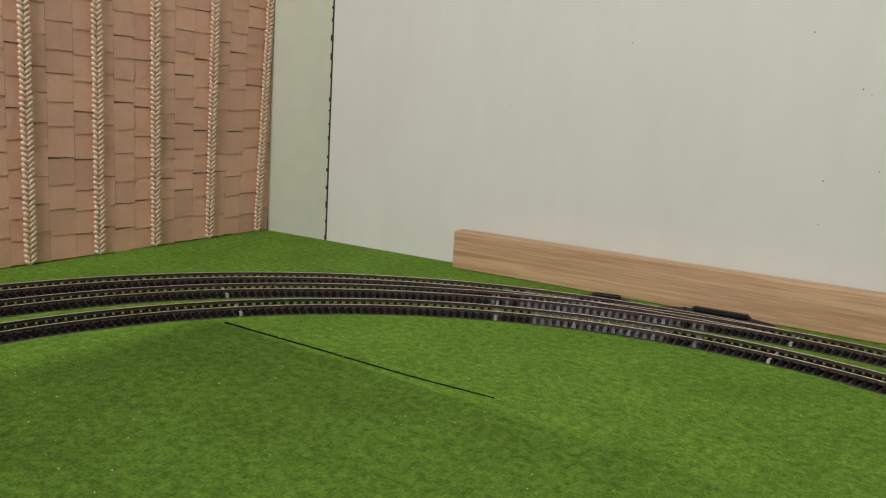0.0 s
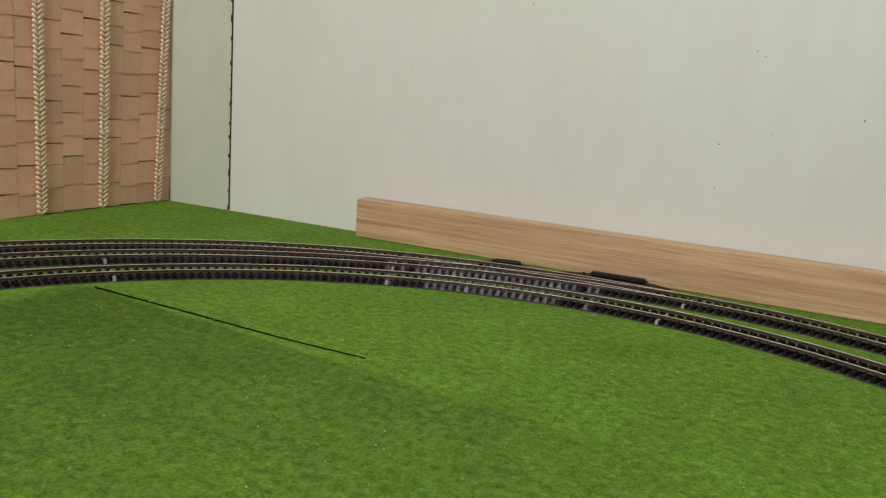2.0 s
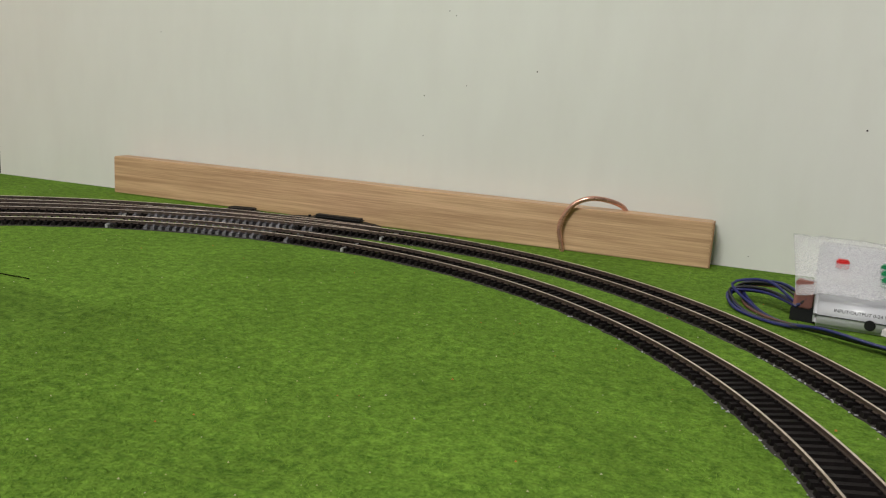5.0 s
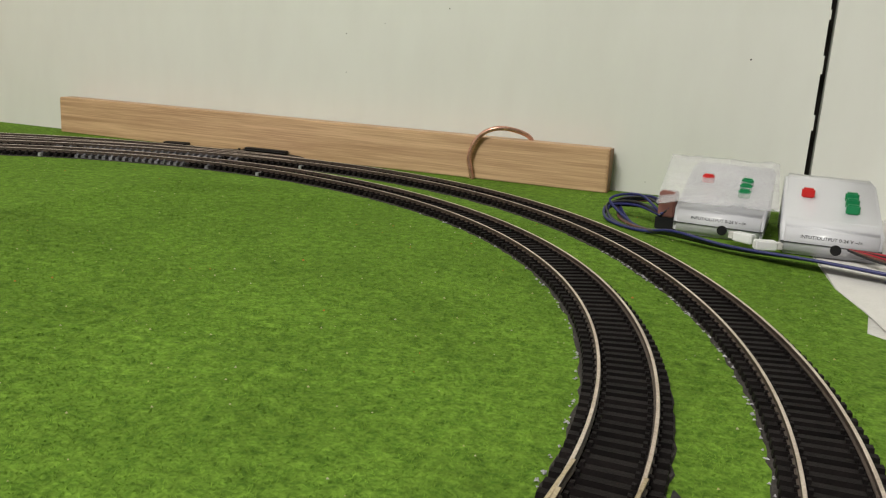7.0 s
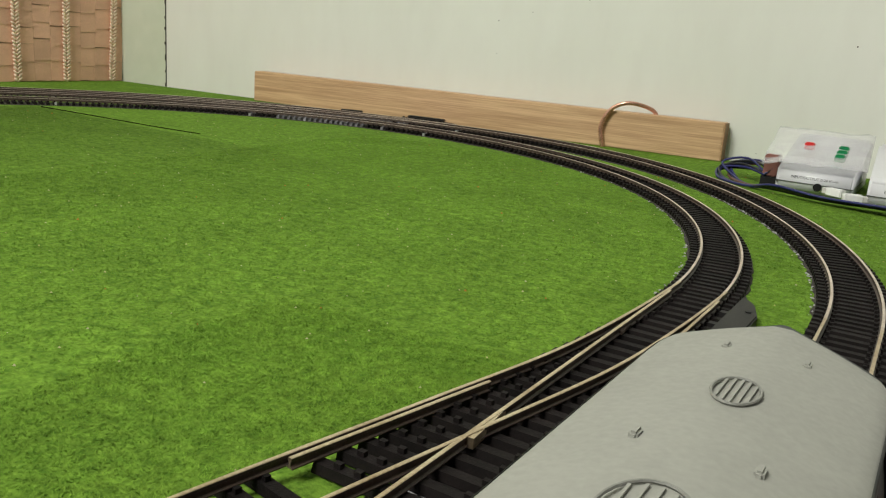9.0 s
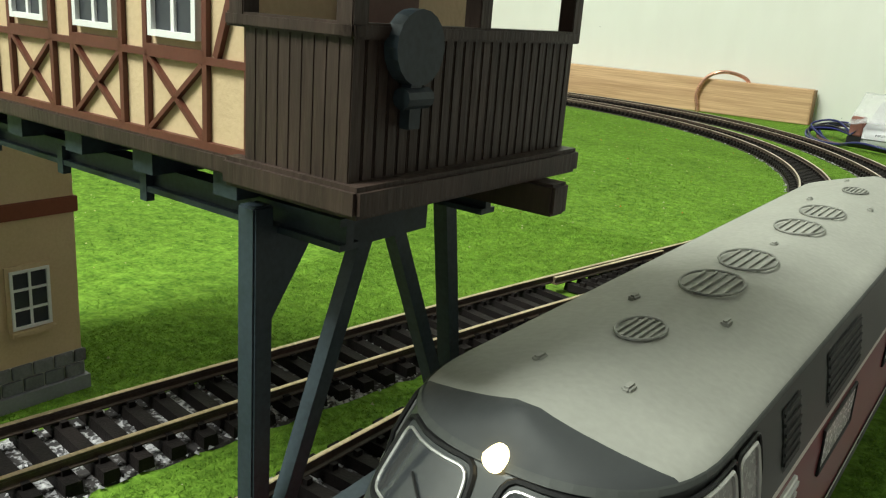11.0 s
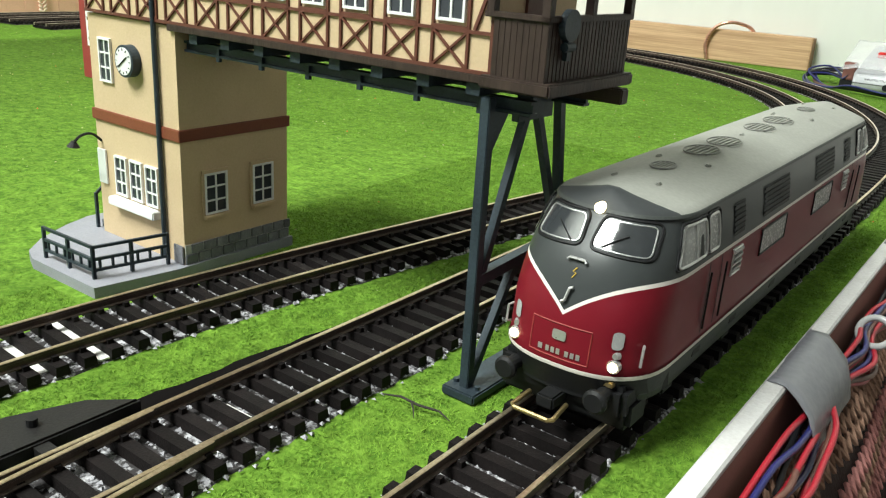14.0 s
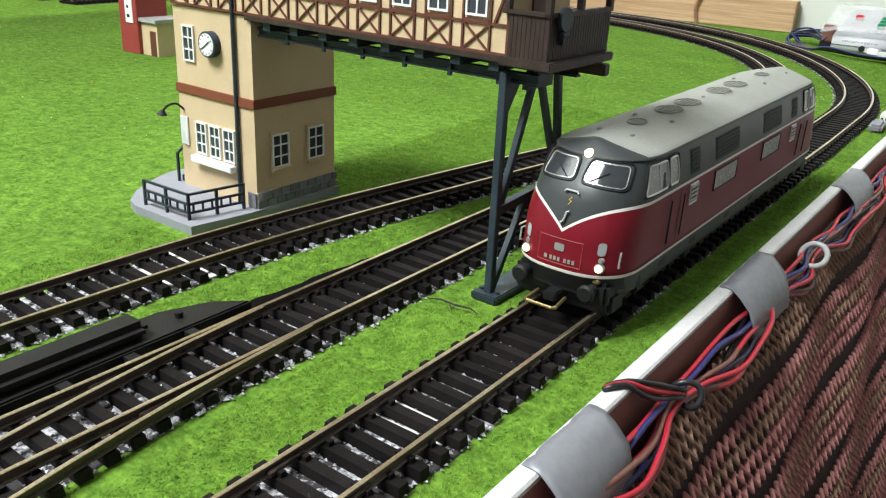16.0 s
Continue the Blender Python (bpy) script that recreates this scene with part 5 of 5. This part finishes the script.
tape_patch(-745, -785, "grey tape holding the wires against the trim")
tape_patch(-873, -903, "grey tape patch folded over the white trim")
tape_patch(-600, -640, "grey tape patch further along the trim")
ring = tube(B(), [(edge_x(-712) + 13 + 4.6 * math.cos(a), -712 + 4.6 * math.sin(a), -5 + 3 * math.sin(a)) for a in (2 * math.pi * k / 24 for k in range(25))], 1.1, 10, caps=False)
tagged(part("cable_ring", ring, PALEPANE, smooth=True), "pale plastic ring holding the wire bundle", "cable ring")
bin_ = thing("red_box", 1420, -300, FZ, 20, "red plastic box standing on the floor", "box")
part("box_body", box(B(), -110, 110, -90, 90, 0, 200, 12), REDBTN, bin_)

# ---- transformer and electrics on the white corner of the table ----
def transformer(x, y, turn, label):
    tr = thing("transformer", x, y, 0.6, turn, label, "transformer", "pair of transformers")
    prof = [(0, 0), (88, 0), (88, 36), (70, 36), (14, 18.5), (1.5, 16.5)]
    bm = B()
    lo = [bm.verts.new((-26, y, z)) for y, z in prof]
    hi = [bm.verts.new((26, y, z)) for y, z in prof]
    bm.faces.new(lo)
    bm.faces.new(hi[::-1])
    for k in range(len(prof)):
        bm.faces.new((lo[k], hi[k], hi[(k + 1) % len(prof)], lo[(k + 1) % len(prof)]))
    bmesh.ops.bevel(bm, geom=list(bm.edges), offset=2.0, segments=3, affect="EDGES")
    case = part("case", bm, TRAFO, tr, smooth=True)
    part("case_seam", box(B(), -26.15, 26.15, -0.12, 60, 6.6, 7.0), SKIRT, case)
    for bx, by, m, n in ((-13, 44, REDBTN, "red_button"), (11, 28, GREENBTN, "green_button"), (11, 36, GREENBTN, "green_button"), (11, 44, GREENBTN, "green_button")):
        z = 18.5 + (by - 14) * 17.5 / 56
        part(n, box(B(), bx - 3.6, bx + 3.6, by - 3.0, by + 3.0, z - 1, z + 5.0, 0.9), m, tr)
    part("socket", tube(B(), [(3, -0.8, 5.2), (3, 3, 5.2)], 2.9, 18), UNDER, tr)
    cur = bpy.data.curves.new("transformer_text", "FONT")
    cur.body, cur.size, cur.extrude, cur.align_x = "INPUT/OUTPUT 0-24 V ~/=", 0.0027, 0.00008, "CENTER"
    txt = new("marking", cur)
    txt.data.materials.append(UNDER)
    txt.parent = tr
    txt.matrix_local = pose(0.0, 0.0008, 0.0098, 85.5, 0, 0)


transformer(1192, -149, -1, "white model railway transformer with red and green buttons")
transformer(1131, -130, -4, "white model railway transformer under a clear plastic sheet")
bm = B()
rows = []
for i in range(15):
    u = i / 14
    row = []
    for k in range(13):
        v = k / 12
        x, y = -37 + 70 * v, -4 + 86 * u
        z = 21.5 + 19 * u + 2.0 * noise.noise(Vector((v * 5, u * 4, 2))) + 1.2 * noise.noise(Vector((v * 14, u * 11, 7)))
        row.append(bm.verts.new((1131 + x, -130 + y, z - 3.0 * max(0.0, 0.25 - v) * 4 * (1 - u))))
    rows.append(row)
for a, b in zip(rows, rows[1:]):
    for k in range(12):
        bm.faces.new((a[k], a[k + 1], b[k + 1], b[k]))
sheet = part("plastic_sheet", bm, FOIL, smooth=True)
sheet.modifiers.new("thickness", "SOLIDIFY").thickness = 0.0003
tagged(sheet, "crumpled clear plastic sheet lying over the transformer", "plastic sheet")


def plug(x, y, z, turn, label):
    ob = thing("cable_plug", x, y, z, turn, label, "plug", "white cable plugs")
    part("plug_body", box(B(), -6, 6, -3, 3, 0, 5.4, 0.6), WHITE, ob)
    part("plug_nose", box(B(), 6, 9.5, -2.2, 2.2, 0.7, 4.7, 0.4), BOARD, ob)
    for k in (-1.2, 1.2):
        part("contact_hole", box(B(), 9.4, 9.7, k - 0.6, k + 0.6, 2.0, 3.4), UNDER, ob)


plug(1147, -147, 3.6, 148, "white plastic cable plug lying on the wires")
plug(1192, -452, 0.4, -92, "white plastic cable plug beside the front track")
tagged(part("tape_wrap", box(B(), 1186.5, 1194, -494, -472, 0.2, 5.0, 1.4), TAPE), "grey tape wrapped round a cable end", "tape")
plug(1158, -156, 2.6, 20, "white plastic cable plug on the wire bundle")
tagged(part("paper_sheet", prism(B(), [(1186, -150), (1330, -150), (1330, -360), (1222, -366), (1206, -344), (1206, -293), (1199, -256), (1190, -218)], 0.1, 0.5), PAPER), "creased white paper sheet under the wires", "paper")
tb = thing("terminal_block", 1100, -116, 0, -10, "small brown terminal block with wires", "terminal block")
part("block", box(B(), -5, 5, -4, 6, 8, 24, 0.8), FASCIA, tb)
part("foot", box(B(), -6, 8, -4, 8, 0, 8, 0.5), UNDER, tb)
for k in range(9):
    col = ("black", "blue", "blue", "black", "brown", "blue", "black", "blue", "blue")[k]
    a = random.uniform(-4, 4)
    ctrl = [(1100 + a, -120, 12 + a), (1085 + a * 2, -96 + a, 9 + k), (1064 + a * 1.5, -86 + a * 2, 6 + k * 0.6), (1061 + k * 2, -110 + a * 2, 2.0), (1082 + k, -134 + a, 1.4),
            (1108, -150 - k, 3.0 + k * 0.5), (1140, -163 - k * 1.3, 2.2 + k * 0.4), (1185, -172 - k * 2.4, 3 + k * 0.5), (1235, -190 - k * 2, 3 + k * 0.4), (1320, -205 - k * 3, 2)]
    tagged(part("cable", tube(B(), smooth_line(ctrl, 5), 0.9, 7), WIRES[col], smooth=True), col + " wire looping round the transformer", "wire", group="wires round the transformer")
for k, col in enumerate(("black", "brown", "red", "black", "red")):
    ctrl = [(1201, -152, 7.5), (1210 + k * 4, -162 - k * 3, 6 + k), (1228 + k * 3, -172, 5), (1246 + k * 2, -180 + k * 5, 7 + k), (1262, -176 + k * 8, 14 - k), (1290, -190 + k * 10, 3)]
    tagged(part("cable", tube(B(), smooth_line(ctrl, 4), 0.85, 7), WIRES[col], smooth=True), col + " wire tangled beside the transformer", "wire", group="wires round the transformer")

# ---- scraps in the track beds and a twig on the grass ----
for x, y, half in ((1038.5, -871.5, 13), (1038.0, -884.8, 9), (1094.6, -858.6, 8), (1095.0, -852.0, 10), (1094.0, -872.0, 6), (1145.2, -898.0, 9), (1144.8, -904.8, 10)):
    a, b = random.uniform(-0.05, 0.05), random.uniform(1.7, 2.2)
    m = Matrix.Translation((x, y, 0)) @ Matrix.Rotation(-0.064 + a, 4, "Z")
    tagged(part("paper_scrap", box(B(), -half, half, -b, b, 0.62, 1.0, 0, m), PAPER), "white paper scrap lying between two sleepers", "paper", group="paper scraps in the track beds")
twig = B()
tube(twig, [(1111.5, -845.4, 1.3), (1116, -844.6, 1.9), (1121, -844.9, 1.7), (1126, -844.4, 1.9), (1129.5, -845.5, 1.4)], [0.15, 0.28, 0.33, 0.26, 0.12], 6)
tube(twig, [(1119, -844.8, 1.8), (1121.5, -847.5, 1.7), (1123, -849.5, 1.4)], [0.22, 0.17, 0.08], 5)
tagged(part("twig", twig, CRACK), "thin dark twig lying on the grass between the tracks", "twig")

# ---- gravel, flecks and grass fibres ----
rng = np.random.default_rng(5)


def scatter_stones(name, path, half, count, label):
    pts = even(path, 1.0)
    base = np.array([(1, 0, -0.3), (-0.5, 0.87, -0.3), (-0.5, -0.87, -0.3), (0.25, 0.15, 0.42)])
    vs, fs = [], []
    for k in range(count):
        p, d = pts[rng.integers(len(pts))]
        o = rng.uniform(-half, half)
        s = Vector((d.y, -d.x))
        a, r = rng.uniform(0, 6.28), rng.uniform(0.35, 0.95)
        rot = np.array(((math.cos(a), -math.sin(a), 0), (math.sin(a), math.cos(a), 0), (0, 0, 1)))
        v = base @ rot.T * r * rng.uniform(0.7, 1.3, 3) + (p.x + s.x * o, p.y + s.y * o, 0.85)
        n = len(vs)
        vs += v.tolist()
        fs += [(n, n + 1, n + 3), (n + 1, n + 2, n + 3), (n + 2, n, n + 3), (n, n + 2, n + 1)]
    ob = new(name, raw_mesh(name, vs, fs, GRAVEL))
    tagged(ob, label, "gravel", kind="stuff")


scatter_stones("gravel", [p for p in PATH_A_STRAIGHT if p.y < -690], 15.5, 3600, "pale crushed gravel between the sleepers of the main track")
scatter_stones("gravel", [p for p in PATH_B_STRAIGHT if p.y < -780], 14.5, 2600, "pale crushed gravel between the sleepers of the front track")
scatter_stones("gravel", [p for p in SIDING if p.y < -660], 15, 3000, "pale crushed gravel between the sleepers of the siding")
scatter_stones("gravel", [CA + (p - CA) * ((p - CA).length - 14.8) / (p - CA).length for p in PATH_B_CURVE[2:42]], 0.8, 90, "white crumbs along the inner edge of the outer track")
inside = [CA + (p - CA) * ((p - CA).length - 15.5) / (p - CA).length for p in PATH_A_CURVE[:60]]
scatter_stones("gravel", inside, 0.7, 60, "white crumbs along the edge of the inner curve")

# corridors kept clear of fibres
lines = [dense(p, 4) for p in (PATH_A_CURVE, PATH_B_CURVE, PATH_C[14:], PATH_A_STRAIGHT, PATH_B_STRAIGHT, SIDING[10:], SPUR)]
keep_out = np.array([(p.x, p.y) for line in lines for p in line])
cell = {}
for i, (x, y) in enumerate(keep_out):
    cell.setdefault((int(x // 20), int(y // 20)), []).append(i)


def clear_of_tracks(x, y, r=15.6):
    for dx in (-1, 0, 1):
        for dy in (-1, 0, 1):
            for i in cell.get((int(x // 20) + dx, int(y // 20) + dy), ()):
                if (keep_out[i, 0] - x) ** 2 + (keep_out[i, 1] - y) ** 2 < r * r:
                    return False
    return True


def in_house(x, y):
    a = radians(-4.8)
    u, v = x - box_x, y - box_y
    lx, ly = u * math.cos(a) + v * math.sin(a), -u * math.sin(a) + v * math.cos(a)
    return (-61 < lx < 2 and -32 < ly < 42) or (98 < lx < 108.2 and -3 < ly < 40.5)


def fibres(name, x0, x1, y0, y1, count, size, label, stop=None):
    vs, fs = [], []
    xs, ys = rng.uniform(x0, x1, count), rng.uniform(y0, y1, count)
    for x, y in zip(xs, ys):
        lim = edge_x(y) - 1 if y < -400 else 1186
        if x > lim or y > 17 or in_house(x, y) or not clear_of_tracks(x, y):
            continue
        h = size * rng.uniform(0.3, 0.85)
        a, b = rng.uniform(0, 6.28, 2)
        lean = h * rng.uniform(0.7, 2.2)
        w = size * 0.14
        n = len(vs)
        vs += [(x + w * math.cos(a), y + w * math.sin(a), -0.05), (x - w * math.cos(a), y - w * math.sin(a), -0.05), (x + lean * math.cos(b), y + lean * math.sin(b), h)]
        fs.append((n, n + 1, n + 2))
    tagged(new(name, raw_mesh(name, vs, fs, BLADE)), label, "grass", kind="stuff")


fibres("grass", 1000, 1200, -1000, -560, 330000, 0.95, "short bright green flock fibres of the near grass mat")
fibres("grass", 760, 1200, -640, -150, 150000, 1.15, "short green flock fibres of the grass mat")
fibres("grass", 240, 1190, -1000, 18, 150000, 1.3, "short green flock fibres of the wide grass mat")


def flecks(count, big, material, label):
    vs, fs = [], []
    for k in range(count):
        x, y = rng.uniform(420, 1190), rng.uniform(-800, -20)
        if not clear_of_tracks(x, y) or in_house(x, y) or x > edge_x(y) - 2:
            continue
        r = rng.uniform(0.2, big)
        n = len(vs)
        vs += [(x + r, y, 1.0), (x - r * 0.5, y + r * 0.8, 1.0), (x - r * 0.5, y - r * 0.8, 1.0), (x, y, 1.0 + r)]
        fs += [(n, n + 1, n + 3), (n + 1, n + 2, n + 3), (n + 2, n, n + 3), (n, n + 2, n + 1)]
    tagged(new("flecks", raw_mesh("flecks", vs, fs, material)), label, "flecks", kind="stuff")


flecks(1000, 0.6, FLECK, "scattered pale and yellow flecks on the grass mat")
flecks(110, 0.75, ORANGE, "a few orange flecks on the grass mat")
